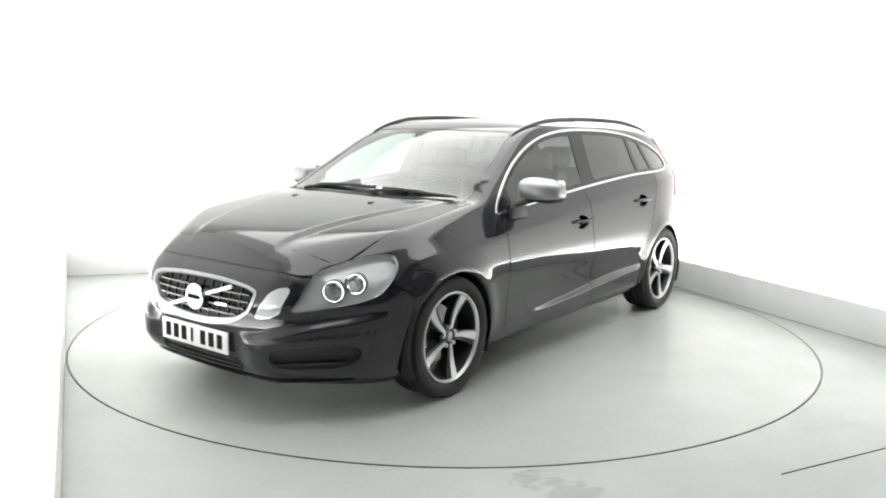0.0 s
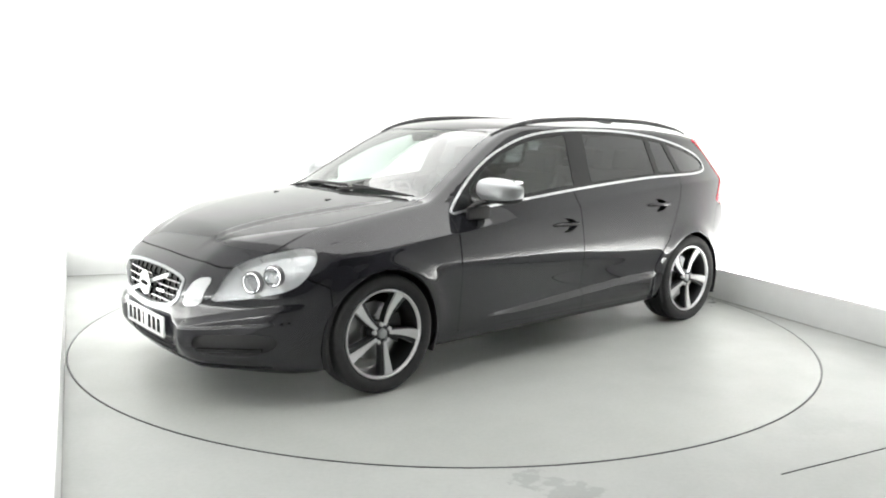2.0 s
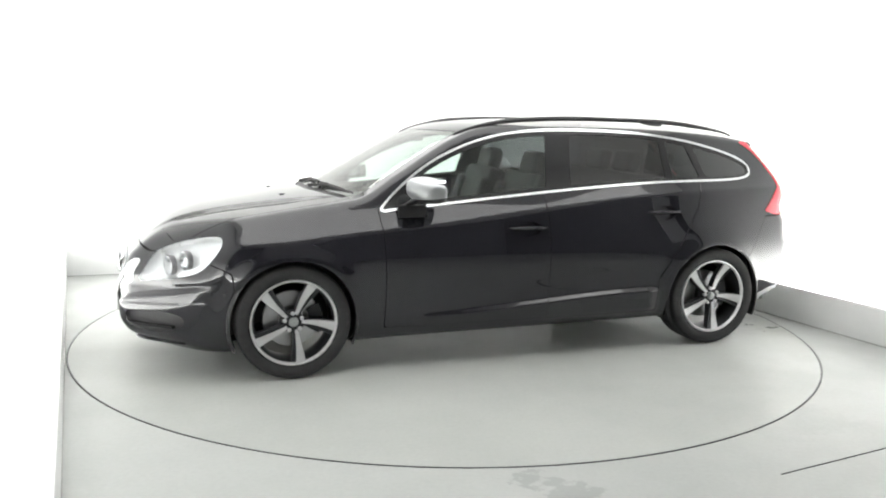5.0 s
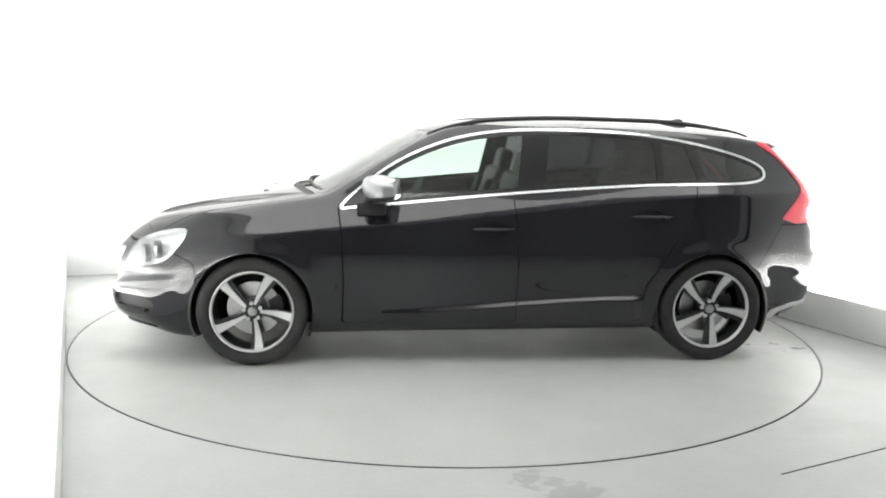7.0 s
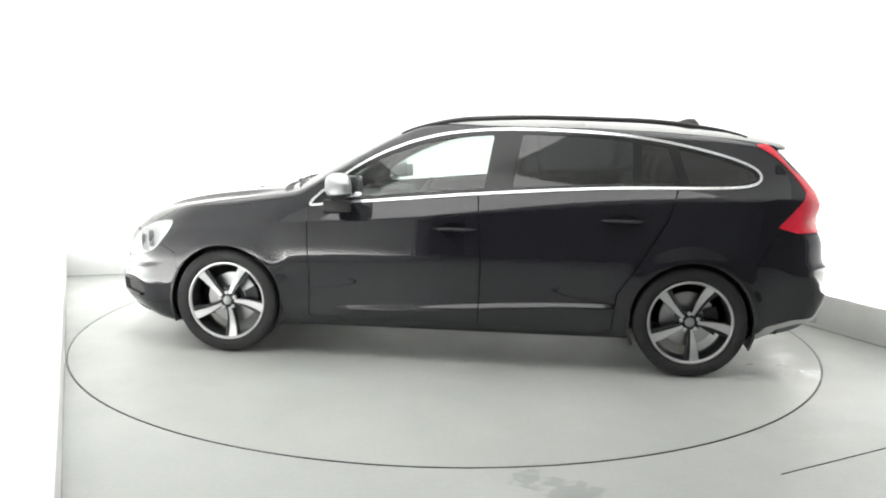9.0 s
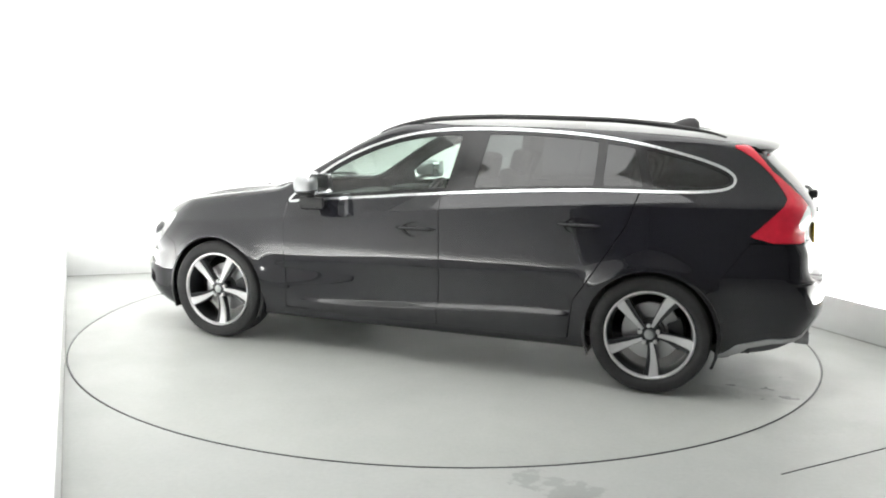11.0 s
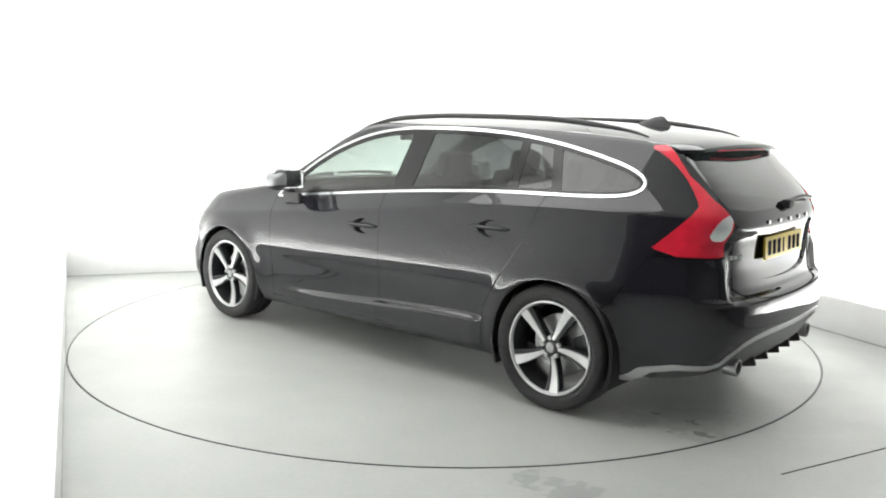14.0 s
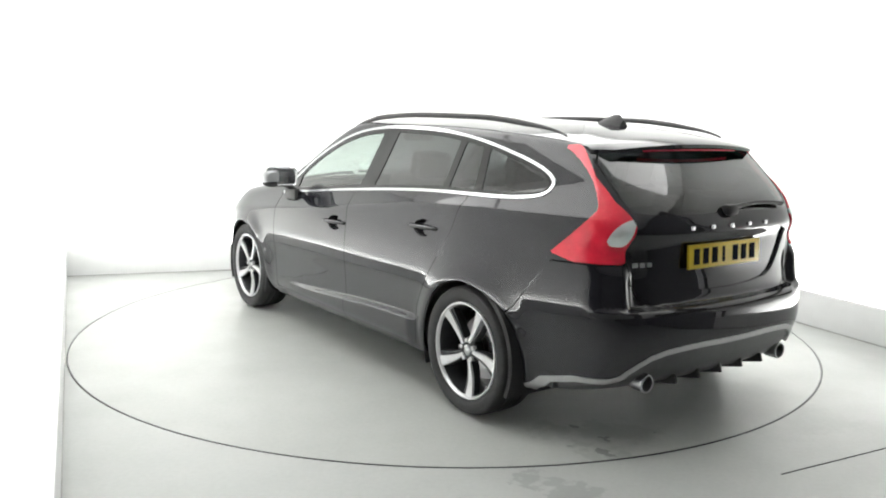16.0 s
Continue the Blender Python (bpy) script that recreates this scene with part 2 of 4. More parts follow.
    # turntable
    for k, (p0, p1) in enumerate((((1.42, -2.475), (3.6, -1.36)),)):
        d = Vector((p1[0] - p0[0], p1[1] - p0[1], 0))
        bm = block(d.length / 2, 0, 0.0, d.length, 0.006, 0.004, 0.001)
        ob = part("floor_joint", bm, GAP, None, "dark narrow joint in the floor")
        ob.matrix_world = pose(p0[0], p0[1], 0.0, 0, 0, math.degrees(math.atan2(d.y, d.x)))
        tagged(ob, kind="structure")
    turn2 = Matrix.Rotation(radians(23.0), 4, "Z")
    pts = [turn2 @ Vector((-2.785 + 0.07 * k / 12, 2.6 - 2.6 * k / 12, 0.008)) for k in range(13)]
    tagged(part("floor_cable", tube(pts, 0.005, 6), GREYPLASTIC, None), "thin dark cable along the foot of the white wall", "cable")
    r = TABLE_R - 0.004
    bm = lathe([(0.001, 0.0), (r * 0.5, 0.0), (r - 0.004, 0.0), (r, -0.004), (r, -0.07)], 192, "z")
    table = part("turntable", bm, TABLE, None)
    ring = lathe([(r - 0.004, 0.0015), (r + 0.0005, 0.0015), (r + 0.0005, -0.05), (r - 0.004, -0.05)], 192, "z", close=True)
    part("edge_ring", ring, RIMDARK, table, "dark steel edge ring")
    return tagged(table, "round flush turntable painted pale grey with damp stains", "turntable")


turntable = room()


# ---- the car: shape ----
# car axes: x forward, y to its left, z up; origin on the ground midway between the axles
def curve(nodes):
    """A smooth curve through (input, output) pairs (monotone cubic)."""
    a = np.array(sorted(nodes), float)
    xs, ys = a[:, 0], a[:, 1]
    h, d = np.diff(xs), np.diff(ys) / np.diff(xs)
    s = np.zeros(len(xs))
    for i in range(1, len(xs) - 1):
        if d[i - 1] * d[i] > 0:
            w1, w2 = 2 * h[i] + h[i - 1], h[i] + 2 * h[i - 1]
            s[i] = (w1 + w2) / (w1 / d[i - 1] + w2 / d[i])
    s[0], s[-1] = d[0], d[-1]

    def at(x):
        x = np.asarray(x, float)
        k = np.clip(np.searchsorted(xs, x) - 1, 0, len(xs) - 2)
        t = (x - xs[k]) / h[k]
        inside = np.clip(t, 0, 1)
        v = ((1 + 2 * inside) * (1 - inside) ** 2 * ys[k] + inside * (1 - inside) ** 2 * h[k] * s[k]
             + inside ** 2 * (3 - 2 * inside) * ys[k + 1] + inside ** 2 * (inside - 1) * h[k] * s[k + 1])
        return v + np.where(t < 0, t * h[k] * s[k], 0) + np.where(t > 1, (t - 1) * h[k] * s[k + 1], 0)
    return at


def smax(a, b, k):
    h = np.maximum(k - np.abs(a - b), 0) / k
    return np.maximum(a, b) + h * h * k / 4


def smin(a, b, k):
    return -smax(-a, -b, k)


def step(t):
    t = np.clip(t, 0, 1)
    return t * t * (3 - 2 * t)


TOP = curve([(2.45, 0.48), (2.35, 0.60), (2.295, 0.695), (2.2, 0.765), (2.1, 0.815), (2.0, 0.852), (1.8, 0.904), (1.6, 0.940), (1.4, 0.970),
             (1.24, 0.995), (1.16, 1.008), (0.9, 1.135), (0.7, 1.243), (0.5, 1.345), (0.35, 1.404), (0.2, 1.437), (0.0, 1.457), (-0.3, 1.468),
             (-0.7, 1.468), (-1.1, 1.457), (-1.5, 1.428), (-1.8, 1.388), (-2.1, 1.33)])
NOSE = curve([(0.10, 2.10), (0.17, 2.20), (0.24, 2.285), (0.34, 2.305), (0.45, 2.31), (0.55, 2.30), (0.66, 2.262), (0.74, 2.19), (0.9, 2.02)])
TAIL = curve([(0.15, -2.02), (0.25, -2.16), (0.36, -2.24), (0.50, -2.28), (0.605, -2.275), (0.635, -2.255), (0.655, -2.21), (0.70, -2.198), (0.78, -2.19), (0.90, -2.192), (0.97, -2.208),
              (1.02, -2.192), (1.32, -1.93), (1.42, -1.84)])
CREASE = curve([(2.2, 0.70), (1.7, 0.765), (1.06, 0.806), (0.55, 0.836), (-0.1, 0.888), (-1.13, 0.975), (-1.5, 0.99), (-2.2, 0.99)])
BELT = curve([(2.2, 0.83), (1.4, 0.90), (0.87, 0.931), (0.5, 0.958), (-0.13, 1.018), (-0.83, 1.066), (-1.55, 1.085), (-2.2, 1.09)])
SIDE = curve([(0.10, 0.80), (0.20, 0.858), (0.30, 0.880), (0.40, 0.885), (0.50, 0.891), (0.60, 0.902), (0.65, 0.903), (0.73, 0.896), (0.86, 0.880), (1.1, 0.845)])
UNDER = curve([(2.35, 0.20), (2.1, 0.165), (1.8, 0.150), (1.3, 0.17), (0.9, 0.18), (-1.0, 0.195), (-1.7, 0.21), (-2.25, 0.27)])
WIDER = 1.022             # true width over the drawn half widths below
AXLE, WHEEL_R, ARCH_R = 1.388, 0.322, 0.352


def side_of(x, z):
    """Half width of the body at length x and height z."""
    y1 = SIDE(z)
    low = ledge_at(x)
    ledge = 0.027 * step((0.95 - x) / 1.3) * step((x + 0.98) / 0.10)
    y1 = y1 + ledge * step((low + 0.018 - z) / 0.036) * step((z - 0.19) / 0.10)
    high = step((z - 0.15) / 0.3) * step((0.95 - z) / 0.3)
    for ax in (AXLE, -AXLE):
        r = np.hypot(x - ax, z - WHEEL_R)
        y1 = y1 + (0.012 * np.exp(-((x - ax) / 0.42) ** 2) + 0.016 * np.exp(-((r - 0.36) / 0.065) ** 2)) * high
    zc, zb = CREASE(x), BELT(x)
    y2 = 0.888 - (z - zc) * (0.085 / np.maximum(zb - zc, 0.05))
    y3 = 0.802 - (z - zb) * (0.44 + 0.10 * step((-x - 0.6) / 1.2))
    y = smin(y1, smax(y2, y3, 0.03), 0.009)
    y = y - 0.22 * np.maximum(-1.2 - x, 0) ** 2 - 0.145 * np.maximum(x - 1.3, 0) ** 2 * step((x - 1.3) / 0.4)
    return y


def prow(ay):
    """How far the front face falls back at half width ay."""
    d = ay - 0.45
    return 0.13 * ay ** 2 + 0.95 * ((np.sqrt(d * d + 0.0012) + d) / 2) ** 1.2


def ledge_top(ay):
    """Height at which the bumper's bright ledge leaves the channel under the headlamp."""
    return 0.436 + 0.25 * np.maximum(ay - 0.394, 0)


def ledge_low(ay):
    """Height of the thin edge under the ledge."""
    return 0.386 + 0.12 * np.maximum(ay - 0.36, 0)


def ledge_at(x):
    return 0.315 + 0.085 * step((0.8 - x) / 1.7)


def shape(x, y, z):
    """Negative inside the body shell, zero on it."""
    ay = np.abs(y)
    cabin = step((1.45 - x) / 0.5)
    bend = 0.12 + 0.16 * cabin
    xs = x + bend * ay ** 2 * np.where(x > -1.2, step((x + 0.4) / 0.7), 0)
    top = TOP(xs) - (0.012 + 0.045 * step((0.3 - x) / 0.6)) * (ay / 0.65) ** 2.2
    ridge = 0.30 + 0.27 * (2.15 - x) / 0.95
    top = top + 0.018 * (1 - cabin) * (step((ridge + 0.03 - ay) / 0.06) - 0.4) * step((2.2 - x) / 0.3)
    f = smax(ay - side_of(x, z), (z - top) * 0.8, 0.05 - 0.026 * cabin)
    nose = NOSE(z) - prow(ay)
    ends = step((ay - 0.30) / 0.12) * step((z - 0.2) / 0.1)
    zt, zl = ledge_top(ay), ledge_low(ay)
    channel = step((0.575 - z) / 0.07)
    nose = nose + (0.034 * step((zt - z) / 0.046) - 0.020 * channel + 0.010 * step((zl + 0.007 - z) / 0.014)) * ends
    f = smax(f, (x - nose) * 0.85, 0.07)
    tail = TAIL(z) + 0.10 * ay ** 2 + 0.47 * ay ** 5
    tail = tail - 0.05 * step((ay - 0.55) / 0.09) * step((z - 0.61) / 0.05) * step((0.90 - z) / 0.14)
    f = smax(f, (tail - x) * 0.85, 0.05)
    return smax(f, UNDER(x) - z, 0.05)


def grad(p, e=1e-3):
    g = np.stack([(shape(*(p + d).T) - shape(*(p - d).T)) / (2 * e) for d in np.eye(3) * e], 1)
    return g


def settle(p, rounds=3):
    """Move points onto the shell."""
    for _ in range(rounds):
        g = grad(p)
        p = p - g * (shape(*p.T) / np.maximum((g * g).sum(1), 1e-6))[:, None]
    return p


def net(cell):
    """A triangle net of the shell, one vertex for each cell that the shell crosses."""
    gx, gy, gz = np.arange(-2.36, 2.42, cell), np.arange(-0.98 - cell / 2, 0.99 + cell, cell), np.arange(0.06, 1.56, cell)
    gy = gy - (gy[0] + gy[-1]) / 2
    X, Y, Z = np.meshgrid(gx, gy, gz, indexing="ij")
    f = shape(X, Y, Z)
    ins = f < 0
    nx, ny, nz = (n - 1 for n in f.shape)
    corner = [(i, j, k) for i in (0, 1) for j in (0, 1) for k in (0, 1)]
    count = sum(ins[i:i + nx, j:j + ny, k:k + nz].astype(int) for i, j, k in corner)
    live = (count > 0) & (count < 8)
    idx = -np.ones(live.shape, int)
    idx[live] = np.arange(live.sum())
    total, weight = np.zeros((live.sum(), 3)), np.zeros(live.sum())
    cells = np.argwhere(live)
    base = np.stack([gx[cells[:, 0]], gy[cells[:, 1]], gz[cells[:, 2]]], 1)
    fl = {c: f[cells[:, 0] + c[0], cells[:, 1] + c[1], cells[:, 2] + c[2]] for c in corner}
    for c in corner:
        for ax in range(3):
            if c[ax] == 0:
                e = list(c)
                e[ax] = 1
                a, b = fl[c], fl[tuple(e)]
                m = (a < 0) != (b < 0)
                t = np.where(m, a / np.where(m, a - b, 1), 0)
                pt = base + np.array(c) * cell
                pt[:, ax] = pt[:, ax] + t * cell
                total += pt * m[:, None]
                weight += m
    v = settle(total / weight[:, None])
    quads = []
    for ax in range(3):
        a = np.moveaxis(ins, ax, 0)
        ix = np.moveaxis(idx, ax, 0)
        change = a[:-1, 1:-1, 1:-1] != a[1:, 1:-1, 1:-1]
        flip = a[:-1, 1:-1, 1:-1] & change
        p, q, r = np.nonzero(change)
        c = [ix[p, q, r], ix[p, q + 1, r], ix[p, q + 1, r + 1], ix[p, q, r + 1]]
        quads.append(np.stack(c, 1))
    q = np.concatenate(quads)
    q = q[(q >= 0).all(1)]
    tri = np.concatenate([q[:, [0, 1, 2]], q[:, [0, 2, 3]]])
    n = np.cross(v[tri[:, 1]] - v[tri[:, 0]], v[tri[:, 2]] - v[tri[:, 0]])
    out = grad(v[tri].mean(1))
    bad = (n * out).sum(1) < 0
    tri[bad] = tri[bad][:, ::-1]
    return v, tri


def outline(points, rounds=3, closed=True):
    """Round off a polygon's corners."""
    p = np.array(points, float)
    for _ in range(rounds):
        q = np.roll(p, -1, 0)
        p = np.stack([p * 0.75 + q * 0.25, p * 0.25 + q * 0.75], 1).reshape(-1, 2)
    return p


def mirrored(points, rounds):
    """A rounded outline from its half, drawn from the top of the middle line to the bottom of it."""
    half = list(points)
    return outline(half + [(-a, b) for a, b in half[-2:0:-1]], rounds)


def within(poly, a, b):
    """Signed distance of points (a, b) to a closed polygon, negative inside."""
    best, inside = np.full(a.shape, 1e9), np.zeros(a.shape, bool)
    for (x0, y0), (x1, y1) in zip(poly, np.roll(poly, -1, 0)):
        ex, ey = x1 - x0, y1 - y0
        t = np.clip(((a - x0) * ex + (b - y0) * ey) / max(ex * ex + ey * ey, 1e-12), 0, 1)
        best = np.minimum(best, (a - x0 - t * ex) ** 2 + (b - y0 - t * ey) ** 2)
        if y0 != y1:
            inside ^= ((y0 > b) != (y1 > b)) & (a < (x1 - x0) * (b - y0) / (y1 - y0) + x0)
    d = np.sqrt(best)
    return np.where(inside, -d, d)


class Shell:
    """The net of the body, cut along outlines into named regions."""

    def __init__(self, cell):
        self.v, self.t = net(cell)
        self.tag = np.zeros(len(self.t), int)
        self.names = ["body"]

    def cut(self, name, field, over=None, keep=False):
        """Split the net where field is zero; what lies inside (negative) and belongs to the regions 'over' becomes the region name.
        keep: only lay new edges along the line."""
        f = field(*self.v.T)
        f = np.where(np.abs(f) < 2e-5, -2e-5, f)
        s = f[self.t] < 0
        k = s.sum(1)
        allowed = np.ones(len(self.t), bool) if over is None else np.isin(self.tag, [self.names.index(o) for o in over if o in self.names])
        if name not in self.names:
            self.names.append(name)
        new_tag = self.names.index(name)
        mixed = (k > 0) & (k < 3) & allowed
        keep_t, keep_tag = self.t[~mixed], self.tag[~mixed].copy()
        if not keep:
            keep_tag[(k == 3)[~mixed] & allowed[~mixed]] = new_tag
        t, tag, s = self.t[mixed], self.tag[mixed], s[mixed]
        if len(t):
            lone = np.where(s.sum(1) == 1, s.argmax(1), (~s).argmax(1))
            r = np.arange(len(t))
            a, b, c = t[r, lone], t[r, (lone + 1) % 3], t[r, (lone + 2) % 3]
            inner = s[r, lone]
            edges = np.sort(np.concatenate([np.stack([a, b], 1), np.stack([a, c], 1)]), 1)
            uniq, inv = np.unique(edges, axis=0, return_inverse=True)
            inv = inv.reshape(-1)
            w = f[uniq[:, 0]] / (f[uniq[:, 0]] - f[uniq[:, 1]])
            w = np.clip(w, 0.002, 0.998)[:, None]
            start = len(self.v)
            self.v = np.concatenate([self.v, self.v[uniq[:, 0]] * (1 - w) + self.v[uniq[:, 1]] * w])
            ab, ac = inv[:len(t)] + start, inv[len(t):] + start
            tips, rest1, rest2 = np.stack([a, ab, ac], 1), np.stack([ab, b, c], 1), np.stack([ab, c, ac], 1)
            tt = np.where(inner, new_tag, tag)
            rt = np.where(inner, tag, new_tag)
            if keep:
                tt = rt = tag
            self.t = np.concatenate([keep_t, tips, rest1, rest2])
            self.tag = np.concatenate([keep_tag, tt, rt, rt])
        else:
            self.t, self.tag = keep_t, keep_tag

    def panel(self, name, region, mat, parent, offset=0.0, rim=-0.012, label="", pick=None):
        """One region (or the part of it that pick() accepts by its middle) as a mesh, moved out by offset, with an edge of depth rim."""
        m = np.isin(self.tag, [self.names.index(r) for r in ([region] if isinstance(region, str) else region) if r in self.names])
        if pick is not None:
            m &= pick(*self.v[self.t].mean(1).T)
        t = self.t[m]
        if not len(t):
            return None
        used, inv = np.unique(t, return_inverse=True)
        t = inv.reshape(-1, 3)
        v = self.v[used]
        g = grad(v)
        n = g / np.maximum(np.linalg.norm(g, axis=1), 1e-9)[:, None]
        outer = v + n * offset
        e = np.concatenate([t[:, [0, 1]], t[:, [1, 2]], t[:, [2, 0]]])
        key = np.sort(e, 1)
        _, first, cnt = np.unique(key, axis=0, return_index=True, return_counts=True)
        border = e[first[cnt == 1]]
        verts, faces = [outer], [t]
        normals = [n]
        if rim and len(border):
            edge = np.unique(border)
            back = -np.ones(len(v), int)
            front = back.copy()
            front[edge] = np.arange(len(edge)) + len(v)
            back[edge] = np.arange(len(edge)) + len(v) + len(edge)
            verts += [outer[edge], outer[edge] + n[edge] * rim]
            a, b = border.T
            faces += [np.stack([front[b], front[a], back[a]], 1), np.stack([front[b], back[a], back[b]], 1)]
        me = bpy.data.meshes.new(name)
        vv, ff = np.concatenate(verts), np.concatenate(faces)
        me.from_pydata(vv.tolist(), [], ff.tolist())
        me.materials.append(mat)
        me.polygons.foreach_set("use_smooth", np.arange(len(ff)) < len(t))
        me.update()
        full = n if len(vv) == len(v) else np.concatenate([n, n[edge], n[edge]])
        me.normals_split_custom_set_from_vertices(full.tolist())
        ob = new(name, me)
        ob.parent = parent
        if label:
            tagged(ob, label)
        return ob


# ---- the car: outlines of its regions ----
DLO = outline([(0.90, 0.915), (0.80, 1.015), (0.62, 1.155), (0.42, 1.262), (0.16, 1.352), (-0.12, 1.392), (-0.45, 1.40), (-0.85, 1.388), (-1.2, 1.35), (-1.5, 1.285),
               (-1.70, 1.222), (-1.775, 1.165), (-1.74, 1.105), (-1.55, 1.087), (-1.2, 1.083), (-0.83, 1.071), (-0.13, 1.02), (0.5, 0.958), (0.80, 0.932)], 2)


def glass_side(x, y, z):
    return np.maximum(within(DLO, x, z), 0.45 - np.abs(y))


def seam(field, width=0.0035):
    return lambda x, y, z: np.abs(field(x, y, z)) - width


HOOD_EDGE = [(2.192, 0.28), (2.168, 0.49), (2.09, 0.60), (1.95, 0.678), (1.75, 0.73), (1.55, 0.75), (1.25, 0.748), (1.03, 0.715), (1.01, 0.67), (1.16, 0.40)]
HOOD = outline([(2.195, 0.0)] + HOOD_EDGE + [(1.225, 0.0)] + [(a, -b) for a, b in HOOD_EDGE[::-1]], 2)
HEADLAMP = outline([(2.205, 0.530), (2.165, 0.60), (2.12, 0.678), (2.06, 0.728), (1.92, 0.778), (1.80, 0.804), (1.752, 0.797), (1.762, 0.745), (1.822, 0.67), (1.882, 0.610), (2.013, 0.570), (2.12, 0.547)], 2)
MARKER = outline([(0.472, 0.647), (0.545, 0.657), (0.527, 0.59), (0.508, 0.515), (0.375, 0.492), (0.432, 0.57)], 1)
GRILLE = mirrored([(0.0, 0.668), (0.2, 0.664), (0.39, 0.642), (0.402, 0.60), (0.37, 0.53), (0.29, 0.466), (0.12, 0.436), (0.0, 0.432)], 1)
INTAKE = mirrored([(0.0, 0.302), (0.25, 0.302), (0.325, 0.275), (0.30, 0.215), (0.0, 0.205)], 1)
FOG = outline([(0.49, 0.365), (0.60, 0.378), (0.74, 0.388), (0.80, 0.37), (0.79, 0.30), (0.66, 0.255), (0.49, 0.27)], 2)
REAR_GLASS = mirrored([(0.0, 1.335), (0.5, 1.33), (0.562, 1.30), (0.584, 1.12), (0.54, 1.040), (0.0, 1.047)], 1)
TAILGATE = mirrored([(0.0, 1.37), (0.57, 1.36), (0.59, 1.12), (0.556, 1.03), (0.595, 0.95), (0.603, 0.88), (0.578, 0.76), (0.545, 0.69), (0.46, 0.640), (0.2, 0.622), (0.0, 0.620)], 2)
POCKET = mirrored([(0.0, 0.962), (0.535, 0.962), (0.48, 0.85), (0.41, 0.745), (0.30, 0.705), (0.0, 0.690)], 1)
TAILLAMP = outline([(-1.70, 1.345), (-1.81, 1.30), (-1.922, 1.21), (-2.002, 1.11), (-2.032, 1.055), (-1.95, 0.965), (-1.825, 0.842), (-2.4, 0.842), (-2.4, 1.345)], 1)
CLEAR = outline([(0.680, 0.922), (0.662, 0.985), (0.605, 1.022), (0.548, 1.034), (0.572, 0.990), (0.598, 0.935), (0.612, 0.915)], 1)
DIFFUSER = mirrored([(0.0, 0.462), (0.30, 0.466), (0.49, 0.448), (0.585, 0.385), (0.63, 0.325), (0.78, 0.318), (0.80, 0.20), (0.5, 0.1), (0.0, 0.1)], 1)
HANDLES = ((-0.02, 0.812), (-0.985, 0.890))
FRONT_DOOR = [(0.87, 0.255), (0.86, 0.50), (0.875, 0.80), (0.90, 0.99), (-0.14, 1.06), (-0.165, 0.80), (-0.175, 0.60), (-0.165, 0.255)]
REAR_DOOR = [(-0.165, 0.255), (-0.175, 0.60), (-0.165, 0.80), (-0.14, 1.06), (-1.30, 1.12), (-1.235, 0.905), (-1.075, 0.64), (-0.965, 0.47), (-0.945, 0.255)]

def both(poly):
    """Field of a front or rear outline across the middle line."""
    return lambda x, y, z: within(poly, y, z)


def each(poly):
    """Field of an outline that stands once on each half of the car."""
    return lambda x, y, z: within(poly, np.abs(y), z)


def flank(poly, keep=0.35):
    return lambda x, y, z: np.maximum(within(np.array(poly), x, z), keep - np.abs(y))


def ahead(field, x0):
    return lambda x, y, z: np.maximum(field(x, y, z), x0 - x)


def behind(field, x0):
    return lambda x, y, z: np.maximum(field(x, y, z), x - x0)


def screen(x, y, z):
    ay = np.abs(y)
    xs = x + 0.28 * ay ** 2
    side = ay - (0.540 + 0.155 * (xs - 0.4) / 0.75)
    return np.maximum(np.maximum(smax(np.abs(xs - 0.775) - 0.375, side, 0.05), 0.9 - z), -x)


def cowl(x, y, z):
    ay = np.abs(y)
    xs = x + 0.28 * ay ** 2
    return np.maximum(np.maximum(np.abs(xs - 1.17) - 0.032, ay - 0.665), 0.85 - z)


def roof_area(x, y, z):
    ay = np.abs(y)
    return np.maximum(np.maximum(ay - 0.565, x + 0.28 * ay ** 2 - 0.395), np.maximum(-1.80 - x, 1.2 - z))


def door(poly):
    f = flank(poly, 0.5)
    return lambda x, y, z: np.maximum(f(x, y, z), z - BELT(x) - 0.004)


def front_bumper(x, y, z):
    return np.maximum(1.70 - x + 0.10 * np.maximum(z - 0.45, 0), z - np.interp(x, [1.7, 1.83, 2.0, 2.12, 2.4], [0.60, 0.66, 0.76, 0.86, 0.95]))


def rear_bumper(x, y, z):
    line = np.where(np.abs(y) > 0.6, np.interp(-x, [1.6, 1.7, 1.86, 2.3], [0.52, 0.60, 0.838, 0.838]), 0.838 - 0.216 * step((0.62 - np.abs(y)) / 0.12))
    return np.maximum(x + 1.66, z - line)


def mirror_pair(make, *a):
    """Build a part for each side of the car: side is +1 (left) or -1 (right)."""
    return [make(s, *a) for s in (1, -1)]


def band(pts, width, thick, up=(0, 0, 1)):
    """A flat bar along points, with square section: width across, thick along up."""
    bm = bmesh.new()
    pts = [Vector(p) for p in pts]
    rings = []
    for i, p in enumerate(pts):
        d = (pts[min(i + 1, len(pts) - 1)] - pts[max(i - 1, 0)]).normalized()
        u = Vector(up)
        s = d.cross(u).normalized() * width / 2
        u = s.cross(d).normalized() * thick / 2
        rings.append([bm.verts.new(p + q) for q in (s + u, s - u, -s - u, -s + u)])
    for a, c in zip(rings, rings[1:]):
        for k in range(4):
            bm.faces.new((a[k], a[(k + 1) % 4], c[(k + 1) % 4], c[k]))
    bm.faces.new(rings[0][::-1])
    bm.faces.new(rings[-1])
    return bm


